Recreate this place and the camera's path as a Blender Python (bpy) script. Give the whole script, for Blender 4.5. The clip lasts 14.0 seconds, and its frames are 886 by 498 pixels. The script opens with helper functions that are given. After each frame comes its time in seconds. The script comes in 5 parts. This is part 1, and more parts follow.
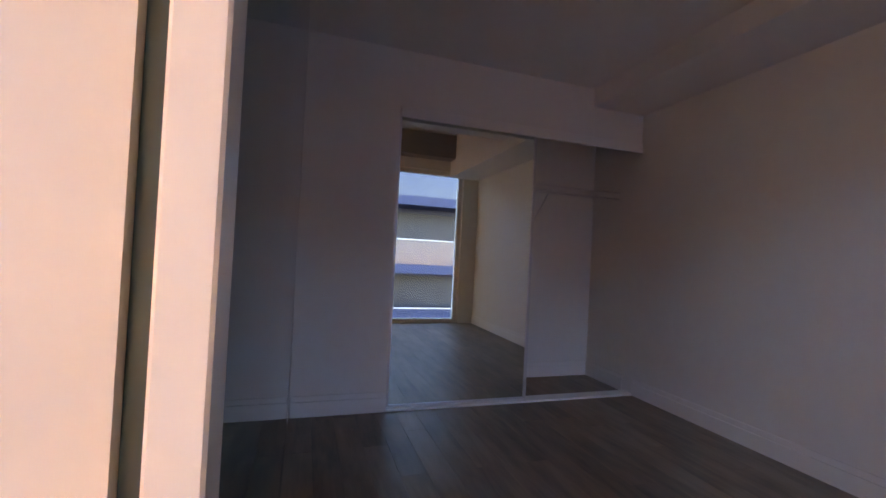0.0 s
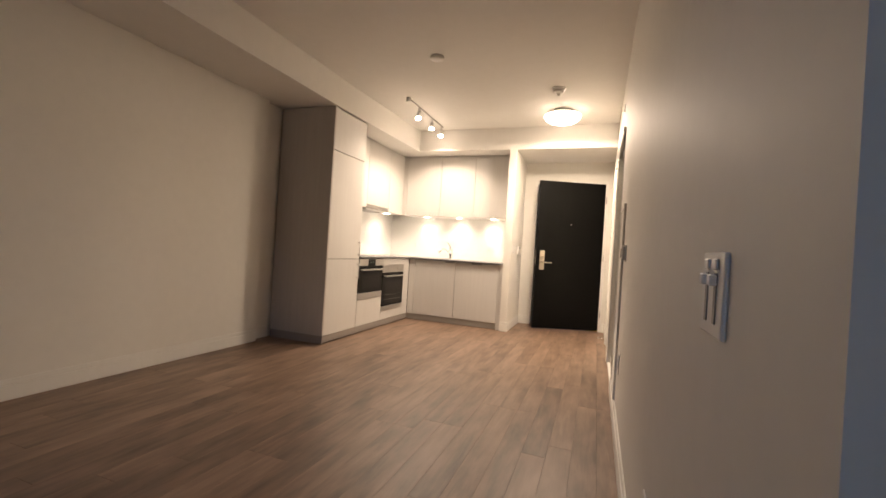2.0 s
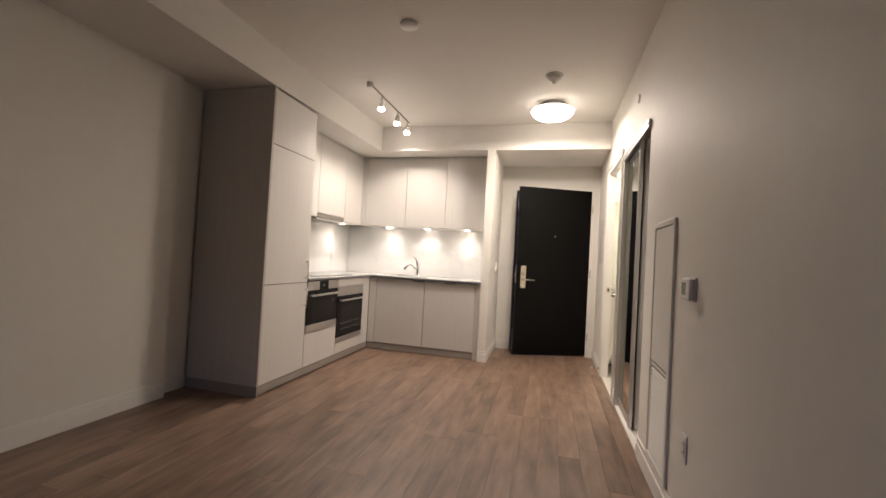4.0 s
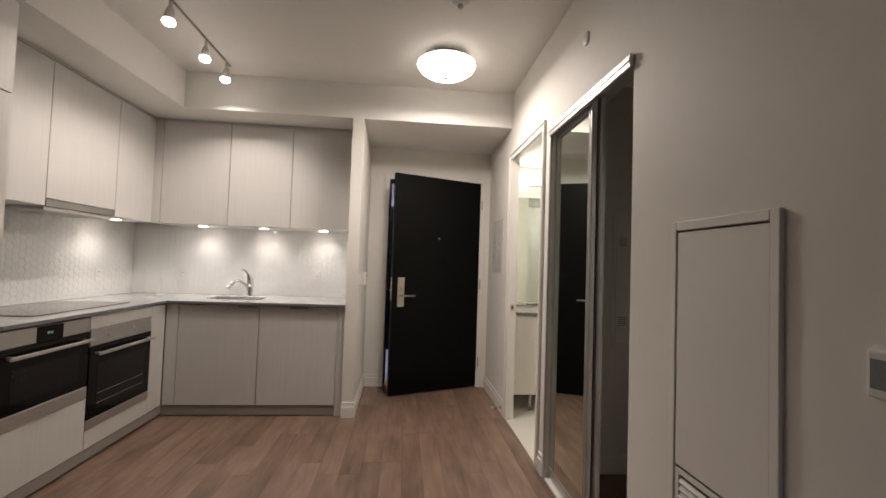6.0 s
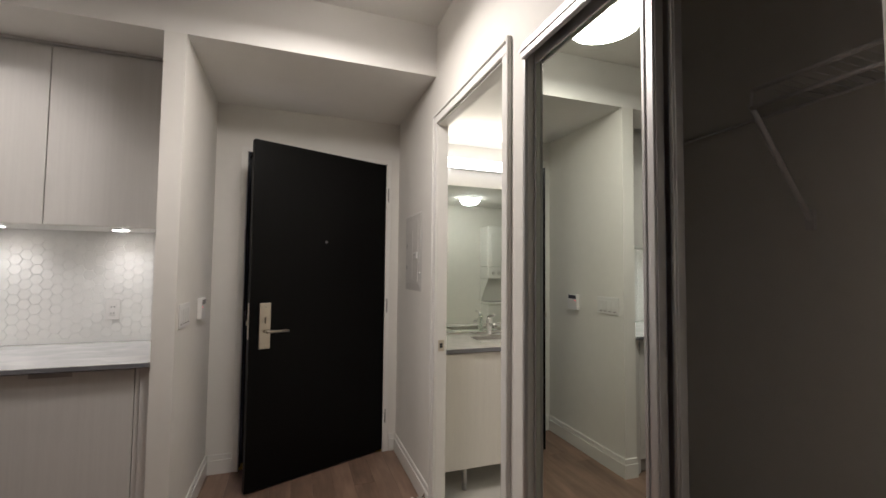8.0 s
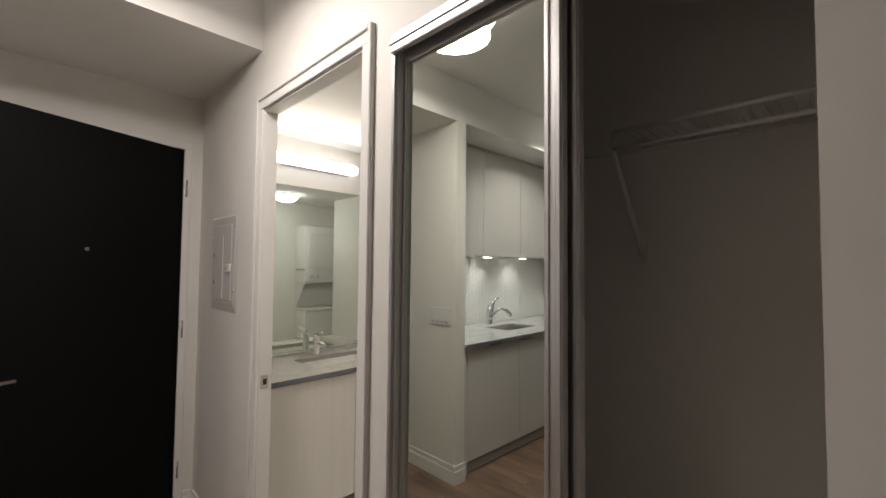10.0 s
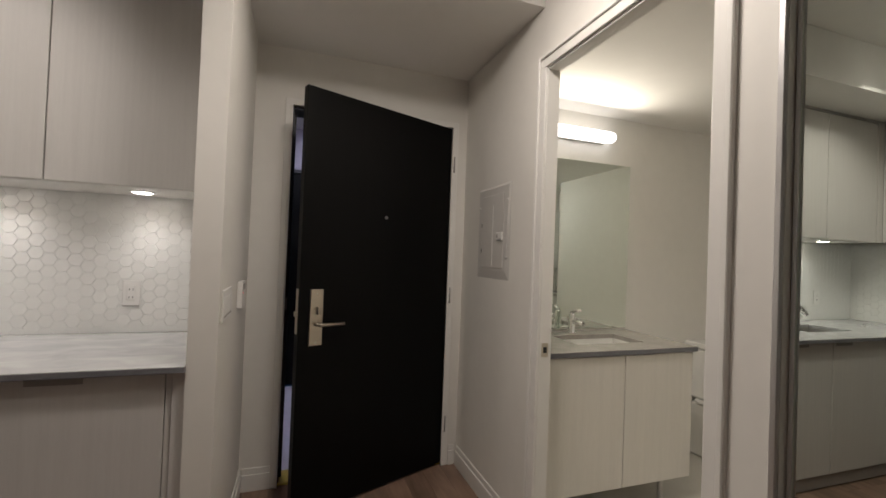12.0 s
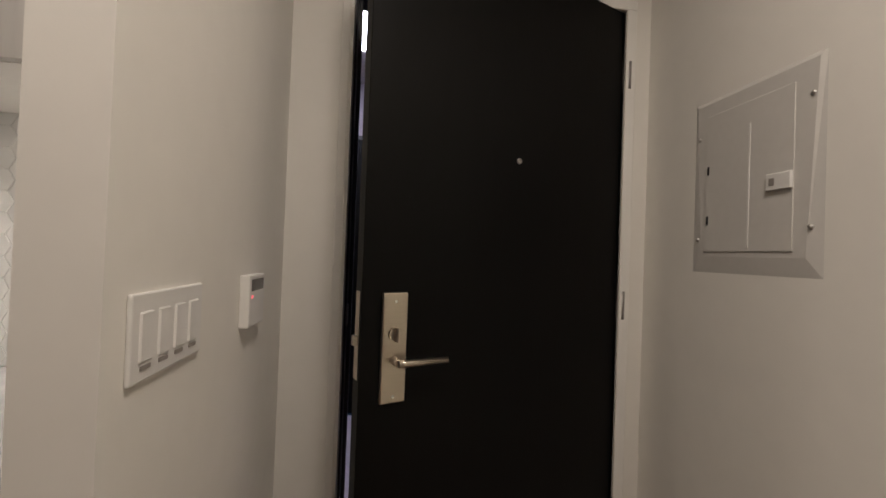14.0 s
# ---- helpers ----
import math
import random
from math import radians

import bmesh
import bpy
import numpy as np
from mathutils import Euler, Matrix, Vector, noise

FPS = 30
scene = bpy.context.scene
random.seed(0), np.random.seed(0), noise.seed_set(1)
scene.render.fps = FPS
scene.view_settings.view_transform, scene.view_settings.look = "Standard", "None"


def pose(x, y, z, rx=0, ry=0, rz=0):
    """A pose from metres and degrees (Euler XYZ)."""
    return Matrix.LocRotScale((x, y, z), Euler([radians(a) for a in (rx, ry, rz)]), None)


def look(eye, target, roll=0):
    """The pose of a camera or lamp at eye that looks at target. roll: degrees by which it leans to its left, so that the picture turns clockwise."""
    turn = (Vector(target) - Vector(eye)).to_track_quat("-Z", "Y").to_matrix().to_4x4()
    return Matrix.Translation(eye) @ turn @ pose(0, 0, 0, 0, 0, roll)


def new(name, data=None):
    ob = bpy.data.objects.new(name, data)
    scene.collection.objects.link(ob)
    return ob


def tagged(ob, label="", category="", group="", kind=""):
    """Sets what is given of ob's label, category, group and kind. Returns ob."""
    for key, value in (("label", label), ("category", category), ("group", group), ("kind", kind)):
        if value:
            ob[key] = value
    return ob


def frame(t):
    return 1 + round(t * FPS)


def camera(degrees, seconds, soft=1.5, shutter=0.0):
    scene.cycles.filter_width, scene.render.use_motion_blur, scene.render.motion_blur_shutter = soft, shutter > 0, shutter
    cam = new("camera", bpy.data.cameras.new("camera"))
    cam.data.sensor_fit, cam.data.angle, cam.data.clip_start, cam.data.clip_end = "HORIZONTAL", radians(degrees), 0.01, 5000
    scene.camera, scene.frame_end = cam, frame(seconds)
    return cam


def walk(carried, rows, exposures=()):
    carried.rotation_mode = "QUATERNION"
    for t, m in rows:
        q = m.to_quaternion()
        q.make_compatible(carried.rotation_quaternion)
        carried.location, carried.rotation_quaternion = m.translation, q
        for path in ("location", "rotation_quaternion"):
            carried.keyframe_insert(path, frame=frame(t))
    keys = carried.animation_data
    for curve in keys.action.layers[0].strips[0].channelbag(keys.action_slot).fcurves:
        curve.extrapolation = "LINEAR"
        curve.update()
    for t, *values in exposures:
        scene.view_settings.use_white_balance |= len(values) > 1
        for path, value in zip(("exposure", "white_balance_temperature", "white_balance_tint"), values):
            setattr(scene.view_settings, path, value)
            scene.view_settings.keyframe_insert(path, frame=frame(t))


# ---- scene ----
cam = camera(92.9, 14.0, soft=1.6)
PATH = [
    (0, (0.162, 1.375, 0.994), (0.782, 3.276, 1.026), 2.9),
    (0.5, (0.104, 1.337, 1.023), (0.399, 3.315, 1.038), 2.8),
    (1, (0.029, 1.310, 1.007), (-0.031, 3.309, 1.027), 3.3),
    (1.5, (-0.080, 1.250, 1.029), (-0.531, 3.199, 1.033), 3.5),
    (2, (-0.162, 1.275, 1.049), (-0.851, 3.153, 1.051), 3.6),
    (4.3, (-0.685, 2.195, 1.194), (-1.076, 4.156, 1.247), 2.9),
    (4.5, (-0.748, 2.290, 1.210), (-0.995, 4.274, 1.264), 2.4),
    (5, (-0.806, 2.626, 1.22), (-0.787, 4.625, 1.286), 2.1),
    (5.5, (-0.844, 3.004, 1.242), (-0.696, 4.997, 1.311), 2.0),
    (6, (-0.887, 3.388, 1.268), (-0.704, 5.378, 1.340), 1.9),
    (6.5, (-0.899, 3.802, 1.310), (-0.686, 5.791, 1.365), 2.1),
    (7, (-0.904, 4.211, 1.322), (-0.664, 6.196, 1.371), 1.9),
    (7.5, (-0.87, 4.502, 1.307), (-0.525, 6.471, 1.376), 1.6),
    (8, (-0.749, 4.64, 1.344), (-0.082, 6.523, 1.441), 0.6),
    (8.5, (-0.677, 4.729, 1.468), (0.331, 6.455, 1.555), 0.4),
    (10.8, (-0.912, 5.031, 1.429), (0.528, 6.417, 1.517), 0.5),
    (11, (-0.957, 5.06, 1.419), (0.391, 6.536, 1.497), 1.0),
    (11.5, (-1.024, 5.146, 1.365), (-0.003, 6.864, 1.418), 1.7),
    (12, (-1.014, 5.262, 1.319), (-0.355, 7.15, 1.351), 2.2),
    (12.5, (-1.004, 5.4, 1.273), (-0.599, 7.359, 1.295), 2.5),
    (13, (-1.025, 5.672, 1.24), (-0.718, 7.648, 1.256), 2.5),
    (13.5, (-0.995, 6.000, 1.22), (-0.715, 7.980, 1.244), 2.4),
    (14, (-0.945, 6.369, 1.228), (-0.657, 8.348, 1.255), 2.1),
]
EXPOSURES = [
    (0, 4.85, 12200, 46), (0.5, 3.55, 12200, 50), (1, 2.4, 9900, 52), (1.5, 1.85, 7300, 24), (2, 1.72, 6400, 16),
    (4.3, 1.15, 5600, 14), (5, 1.16, 5480, 14), (5.5, 0.8, 5450, 14), (6.5, 0.42, 5350, 12), (8, 0.20, 5150, 12), (8.5, 0.09, 5080, 13), (11, 0.17, 5300, 13), (12, -0.07, 5320, 12), (13.4, -0.13, 5300, 13), (14, 0.14, 5550, 13),
]
walk(cam, [(t, look(eye, target, roll)) for t, eye, target, roll in PATH], EXPOSURES)

# ---- world and sky light ----
world = bpy.data.worlds.new("world")
scene.world = world
world.use_nodes = True
_wn = world.node_tree.nodes
_sky = _wn.new("ShaderNodeTexSky")
_sky.sky_type = "NISHITA"
_sky.sun_disc = False
_sky.sun_elevation = radians(8)
_sky.ozone_density = 5
_sky.dust_density = 0
_sky.sun_rotation = radians(60)
world.node_tree.links.new(_sky.outputs[0], _wn["Background"].inputs[0])
_wn["Background"].inputs[1].default_value = 0.15

# ---- materials ----
def material(name, color, rough=0.5, metal=0.0, noise_scale=None, amount=0.06, bump=0.0, bump_scale=200.0,
             stretch=(1, 1, 1), spec=None, coat=0.0, random_amount=0.0):
    """A surface with two scales of variation in colour and a fine relief, in metres."""
    m = bpy.data.materials.new(name)
    m.use_nodes = True
    n, l = m.node_tree.nodes, m.node_tree.links
    b = n["Principled BSDF"]
    b.inputs["Base Color"].default_value = (*color, 1)
    b.inputs["Roughness"].default_value = rough
    b.inputs["Metallic"].default_value = metal
    b.inputs["Coat Weight"].default_value = coat
    if spec is not None:
        b.inputs["Specular IOR Level"].default_value = spec
    geo = n.new("ShaderNodeNewGeometry")
    mp = n.new("ShaderNodeMapping")
    mp.inputs["Scale"].default_value = stretch
    l.new(geo.outputs["Position"], mp.inputs["Vector"])
    if noise_scale:
        big = n.new("ShaderNodeTexNoise")
        big.inputs["Scale"].default_value = noise_scale
        big.inputs["Detail"].default_value = 5
        l.new(mp.outputs[0], big.inputs["Vector"])
        small = n.new("ShaderNodeTexNoise")
        small.inputs["Scale"].default_value = noise_scale * 11
        small.inputs["Detail"].default_value = 3
        l.new(mp.outputs[0], small.inputs["Vector"])
        add = n.new("ShaderNodeMath")
        add.operation = "ADD"
        l.new(big.outputs["Fac"], add.inputs[0])
        l.new(small.outputs["Fac"], add.inputs[1])
        rng = n.new("ShaderNodeMapRange")
        rng.inputs["From Min"].default_value = 0.6
        rng.inputs["From Max"].default_value = 1.4
        rng.inputs["To Min"].default_value = 1 - amount
        rng.inputs["To Max"].default_value = 1 + amount
        l.new(add.outputs[0], rng.inputs["Value"])
        fac = rng.outputs[0]
        if random_amount:
            oi = n.new("ShaderNodeObjectInfo")
            rr = n.new("ShaderNodeMapRange")
            rr.inputs["To Min"].default_value = 1 - random_amount
            rr.inputs["To Max"].default_value = 1 + random_amount
            l.new(oi.outputs["Random"], rr.inputs["Value"])
            mul = n.new("ShaderNodeMath")
            mul.operation = "MULTIPLY"
            l.new(fac, mul.inputs[0])
            l.new(rr.outputs[0], mul.inputs[1])
            fac = mul.outputs[0]
        sc = n.new("ShaderNodeVectorMath")
        sc.operation = "SCALE"
        sc.inputs[0].default_value = color
        l.new(fac, sc.inputs["Scale"])
        l.new(sc.outputs[0], b.inputs["Base Color"])
    if bump:
        t = n.new("ShaderNodeTexNoise")
        t.inputs["Scale"].default_value = bump_scale
        t.inputs["Detail"].default_value = 4
        l.new(mp.outputs[0], t.inputs["Vector"])
        bp = n.new("ShaderNodeBump")
        bp.inputs["Strength"].default_value = bump
        bp.inputs["Distance"].default_value = 0.002
        l.new(t.outputs["Fac"], bp.inputs["Height"])
        l.new(bp.outputs[0], b.inputs["Normal"])
    return m


def glowing(name, color, strength):
    m = bpy.data.materials.new(name)
    m.use_nodes = True
    b = m.node_tree.nodes["Principled BSDF"]
    b.inputs["Base Color"].default_value = (*color, 1)
    b.inputs["Emission Color"].default_value = (*color, 1)
    b.inputs["Emission Strength"].default_value = strength
    return m


def wood_floor(name, dark, light):
    """Laminate planks that run along y: streaked grain, knots of tone, each plank its own shade."""
    m = bpy.data.materials.new(name)
    m.use_nodes = True
    n, l = m.node_tree.nodes, m.node_tree.links
    b = n["Principled BSDF"]
    oi = n.new("ShaderNodeObjectInfo")
    geo = n.new("ShaderNodeNewGeometry")
    off = n.new("ShaderNodeVectorMath")
    off.operation = "MULTIPLY_ADD"
    off.inputs[1].default_value = (1, 1, 1)
    sc = n.new("ShaderNodeVectorMath")
    sc.operation = "SCALE"
    sc.inputs[0].default_value = (3.1, 17.0, 5.0)
    l.new(oi.outputs["Random"], sc.inputs["Scale"])
    l.new(geo.outputs["Position"], off.inputs[0])
    l.new(sc.outputs[0], off.inputs[2])
    mp = n.new("ShaderNodeMapping")
    mp.inputs["Scale"].default_value = (11, 1.2, 1)
    l.new(off.outputs[0], mp.inputs["Vector"])
    grain = n.new("ShaderNodeTexNoise")
    grain.inputs["Scale"].default_value = 2.2
    grain.inputs["Detail"].default_value = 8
    grain.inputs["Distortion"].default_value = 0.6
    l.new(mp.outputs[0], grain.inputs["Vector"])
    mp2 = n.new("ShaderNodeMapping")
    mp2.inputs["Scale"].default_value = (120, 5, 1)
    l.new(off.outputs[0], mp2.inputs["Vector"])
    fine = n.new("ShaderNodeTexNoise")
    fine.inputs["Scale"].default_value = 1.5
    fine.inputs["Detail"].default_value = 3
    l.new(mp2.outputs[0], fine.inputs["Vector"])
    cloud = n.new("ShaderNodeTexNoise")
    cloud.inputs["Scale"].default_value = 3.0
    mp3 = n.new("ShaderNodeMapping")
    mp3.inputs["Scale"].default_value = (3.4, 1.0, 1)
    l.new(off.outputs[0], mp3.inputs["Vector"])
    cloud.inputs["Detail"].default_value = 4
    l.new(mp3.outputs[0], cloud.inputs["Vector"])

    def math_node(op, a, bb):
        k = n.new("ShaderNodeMath")
        k.operation = op
        for i, v in enumerate((a, bb)):
            if isinstance(v, float):
                k.inputs[i].default_value = v
            else:
                l.new(v, k.inputs[i])
        return k.outputs[0]

    f = math_node("MULTIPLY", grain.outputs["Fac"], 0.45)
    f = math_node("ADD", f, math_node("MULTIPLY", fine.outputs["Fac"], 0.12))
    f = math_node("ADD", f, math_node("MULTIPLY", cloud.outputs["Fac"], 0.70))
    f = math_node("ADD", f, math_node("MULTIPLY", oi.outputs["Random"], 0.20))
    rng = n.new("ShaderNodeMapRange")
    rng.inputs["From Min"].default_value = 0.44
    rng.inputs["From Max"].default_value = 1.04
    l.new(f, rng.inputs["Value"])
    mix = n.new("ShaderNodeMix")
    mix.data_type = "RGBA"
    mix.inputs["A"].default_value = (*dark, 1)
    mix.inputs["B"].default_value = (*light, 1)
    l.new(rng.outputs[0], mix.inputs["Factor"])
    l.new(mix.outputs["Result"], b.inputs["Base Color"])
    b.inputs["Roughness"].default_value = 0.45
    bp = n.new("ShaderNodeBump")
    bp.inputs["Strength"].default_value = 0.15
    bp.inputs["Distance"].default_value = 0.001
    l.new(fine.outputs["Fac"], bp.inputs["Height"])
    l.new(bp.outputs[0], b.inputs["Normal"])
    return m


def marble(name):
    m = bpy.data.materials.new(name)
    m.use_nodes = True
    n, l = m.node_tree.nodes, m.node_tree.links
    b = n["Principled BSDF"]
    geo = n.new("ShaderNodeNewGeometry")
    mp = n.new("ShaderNodeMapping")
    mp.inputs["Scale"].default_value = (1.0, 1.7, 1)
    mp.inputs["Rotation"].default_value = (0, 0, radians(12))
    l.new(geo.outputs["Position"], mp.inputs["Vector"])
    t = n.new("ShaderNodeTexNoise")
    t.inputs["Scale"].default_value = 4.5
    t.inputs["Detail"].default_value = 10
    t.inputs["Distortion"].default_value = 1.4
    l.new(mp.outputs[0], t.inputs["Vector"])
    r = n.new("ShaderNodeValToRGB")
    r.color_ramp.elements[0].position = 0.30
    r.color_ramp.elements[0].color = (0.36, 0.36, 0.365, 1)
    r.color_ramp.elements[1].position = 0.70
    r.color_ramp.elements[1].color = (0.50, 0.50, 0.495, 1)
    l.new(t.outputs["Fac"], r.inputs["Fac"])
    l.new(r.outputs[0], b.inputs["Base Color"])
    b.inputs["Roughness"].default_value = 0.16
    return m


def clear_glass(name, color, rough=0.0):
    m = bpy.data.materials.new(name)
    m.use_nodes = True
    n, l = m.node_tree.nodes, m.node_tree.links
    out = n["Material Output"]
    n.remove(n["Principled BSDF"])
    tr = n.new("ShaderNodeBsdfTransparent")
    tr.inputs[0].default_value = (*color, 1)
    gl = n.new("ShaderNodeBsdfGlossy")
    gl.inputs["Roughness"].default_value = rough
    fr = n.new("ShaderNodeFresnel")
    fr.inputs["IOR"].default_value = 1.5
    mx = n.new("ShaderNodeMixShader")
    l.new(fr.outputs[0], mx.inputs[0])
    l.new(tr.outputs[0], mx.inputs[1])
    l.new(gl.outputs[0], mx.inputs[2])
    l.new(mx.outputs[0], out.inputs[0])
    return m


M_WALL = material("painted drywall", (0.77, 0.75, 0.695), 0.62, noise_scale=1.3, amount=0.025, bump=0.05, bump_scale=200)
M_CEIL = material("ceiling paint", (0.80, 0.785, 0.745), 0.8, noise_scale=1.1, amount=0.02, bump=0.15, bump_scale=120)
M_TRIM = material("satin trim paint", (0.80, 0.785, 0.74), 0.32, noise_scale=2.0, amount=0.02, bump=0.05)
M_FLOOR = wood_floor("laminate plank", (0.080, 0.050, 0.033), (0.315, 0.210, 0.148))
M_SUB = material("dark joint", (0.07, 0.045, 0.032), 0.8, noise_scale=6, amount=0.1)
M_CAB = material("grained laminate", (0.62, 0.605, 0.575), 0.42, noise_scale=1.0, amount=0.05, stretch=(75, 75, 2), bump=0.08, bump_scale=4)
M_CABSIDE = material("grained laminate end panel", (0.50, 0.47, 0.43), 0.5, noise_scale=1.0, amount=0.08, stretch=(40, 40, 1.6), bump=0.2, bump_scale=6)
# Dark colour paints in the shade of gaps between fronts and behind louvres.
M_GAPSHADE = material("painted gap dark", (0.10, 0.09, 0.08), 0.6, noise_scale=5, amount=0.1)
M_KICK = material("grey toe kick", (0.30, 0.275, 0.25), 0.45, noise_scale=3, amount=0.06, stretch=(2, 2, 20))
M_STONE = marble("veined quartz")
M_STONE_EDGE = material("quartz edge", (0.17, 0.17, 0.18), 0.3, noise_scale=12, amount=0.2)
M_TILE = material("glossy white tile", (0.77, 0.77, 0.74), 0.13, noise_scale=3, amount=0.02, spec=0.3, bump=0.02, bump_scale=40, random_amount=0.02)
M_GROUT = material("pale grout", (0.77, 0.77, 0.74), 0.5, noise_scale=20, amount=0.03, bump=0.2)
M_STEEL = material("brushed stainless steel", (0.60, 0.585, 0.56), 0.38, 0.93, noise_scale=2, amount=0.06, stretch=(1, 4, 60), bump=0.08, bump_scale=12)
M_PULL = material("dull steel pull", (0.36, 0.34, 0.32), 0.45, 0.8, noise_scale=8, amount=0.05)
M_CHROME = material("polished chrome", (0.80, 0.80, 0.80), 0.07, 1.0, noise_scale=4, amount=0.03)
M_NICKEL = material("satin nickel", (0.62, 0.56, 0.47), 0.30, 1.0, noise_scale=8, amount=0.05, stretch=(1, 1, 20))
M_ALU = material("silver aluminium profile", (0.68, 0.67, 0.66), 0.40, 0.9, noise_scale=3, amount=0.05, stretch=(1, 1, 0.2))
M_BLACKGLASS = material("black oven glass", (0.006, 0.0055, 0.0055), 0.06, noise_scale=3, amount=0.2, spec=0.2)
M_COOKTOP = material("cooktop glass", (0.05, 0.05, 0.05), 0.08, noise_scale=3, amount=0.2)
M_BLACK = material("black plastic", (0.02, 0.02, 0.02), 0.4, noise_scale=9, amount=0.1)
M_DOOR = material("black door paint", (0.003, 0.003, 0.0028), 0.40, noise_scale=1.4, amount=0.25, stretch=(20, 20, 1.5), bump=0.12, bump_scale=8, spec=0.13)
M_PLASTIC = material("white plastic", (0.74, 0.73, 0.70), 0.35, noise_scale=8, amount=0.015)
M_PANEL = material("grey painted steel", (0.60, 0.585, 0.55), 0.4, noise_scale=5, amount=0.03)
M_CERAMIC = material("white ceramic", (0.82, 0.81, 0.77), 0.12, noise_scale=5, amount=0.01)
M_BATHCAB = material("cream grained laminate", (0.72, 0.69, 0.62), 0.4, noise_scale=1.0, amount=0.05, stretch=(40, 40, 1.6), bump=0.1, bump_scale=6)
M_BATHFLOOR = material("pale floor tile", (0.66, 0.64, 0.58), 0.3, noise_scale=4, amount=0.04)
M_WIRE = material("white coated wire", (0.72, 0.70, 0.68), 0.4, noise_scale=10, amount=0.03)
M_MIRROR = material("mirror", (0.80, 0.855, 0.79), 0.0, 1.0)
M_GLASSEDGE = material("teal grey glass edge", (0.035, 0.10, 0.14), 0.25, noise_scale=3, amount=0.1)
M_BATHSTONE = material("grey quartz", (0.36, 0.34, 0.31), 0.25, noise_scale=14, amount=0.18)
M_GLASS = clear_glass("window glass", (0.90, 0.95, 0.96))
M_PANE = material("green tinted glass leaf", (0.02, 0.05, 0.045), 0.03, noise_scale=2, amount=0.1)
M_OVENWIN = material("oven window glass", (0.013, 0.012, 0.011), 0.12, noise_scale=6, amount=0.15, spec=0.25)
M_SCREEN = material("dark display", (0.05, 0.05, 0.055), 0.15, noise_scale=9, amount=0.1)
M_LCD = material("grey display", (0.22, 0.23, 0.22), 0.2, noise_scale=9, amount=0.1)
# Dim blue dusk light is put into the next three colours.
M_CONCRETE = material("dusk-blue concrete", (0.032, 0.054, 0.125), 0.8, noise_scale=0.6, amount=0.12, bump=0.3, bump_scale=20)
M_FACADE = material("dusk-blue glazing", (0.016, 0.024, 0.045), 0.5, noise_scale=0.5, amount=0.3)
M_RAILGLASS = material("dusk-blue railing glass", (0.03, 0.055, 0.12), 0.15, noise_scale=0.4, amount=0.15)
M_RAIL = material("white rail", (0.6, 0.6, 0.6), 0.4, noise_scale=2, amount=0.05)
M_ASPHALT = material("asphalt", (0.05, 0.05, 0.05), 0.9, noise_scale=0.3, amount=0.2, bump=0.4, bump_scale=30)
M_CORRWALL = material("corridor wallcovering", (0.34, 0.31, 0.36), 0.6, noise_scale=4, amount=0.05, bump=0.1)
M_CORRFLOOR = material("corridor floor", (0.66, 0.63, 0.68), 0.8, noise_scale=7, amount=0.1, bump=0.3)
M_YELLOW = material("yellow strip", (0.65, 0.48, 0.06), 0.5, noise_scale=9, amount=0.1)
WARM = (1.0, 0.80, 0.58)
M_DOME = glowing("lit frosted dome", WARM, 5)
M_BULB = glowing("lit bulb", WARM, 17)
M_LENS = glowing("lit recessed lens", WARM, 30)
M_BAR = glowing("lit vanity bar", (1.0, 0.87, 0.70), 3.2)
M_REDLED = glowing("red indicator", (1.0, 0.08, 0.1), 2.0)
M_GREENLED = glowing("pale display digits", (0.7, 1.0, 0.8), 0.15)

# ---- mesh helpers ----
ORIGIN = {}


def thing(name, at, label, category, group="", rz=0.0):
    ob = new(name)
    ob.matrix_basis = pose(*at, 0, 0, rz)
    ob.empty_display_size = 0.05
    ORIGIN[ob] = Vector(at) if rz == 0 else Vector((0, 0, 0))
    return tagged(ob, label, category, group)


def box(bm, a, b, bevel=0.0, seg=1):
    """A box from corner a to corner b, its edges rounded by bevel."""
    lo = [min(p, q) for p, q in zip(a, b)]
    hi = [max(p, q) for p, q in zip(a, b)]
    v = [bm.verts.new((x, y, z)) for x in (lo[0], hi[0]) for y in (lo[1], hi[1]) for z in (lo[2], hi[2])]
    faces = [bm.faces.new([v[i] for i in f]) for f in ((0, 1, 3, 2), (4, 6, 7, 5), (0, 4, 5, 1), (2, 3, 7, 6), (0, 2, 6, 4), (1, 5, 7, 3))]
    if bevel:
        edges = list({e for f in faces for e in f.edges})
        bmesh.ops.bevel(bm, geom=edges, offset=min(bevel, 0.49 * min(h - l for h, l in zip(hi, lo))), segments=seg, affect="EDGES", profile=0.5)
    return bm


def boxes(*pairs, bevel=0.0, seg=1):
    bm = bmesh.new()
    for a, b in pairs:
        box(bm, a, b, bevel, seg)
    return bm


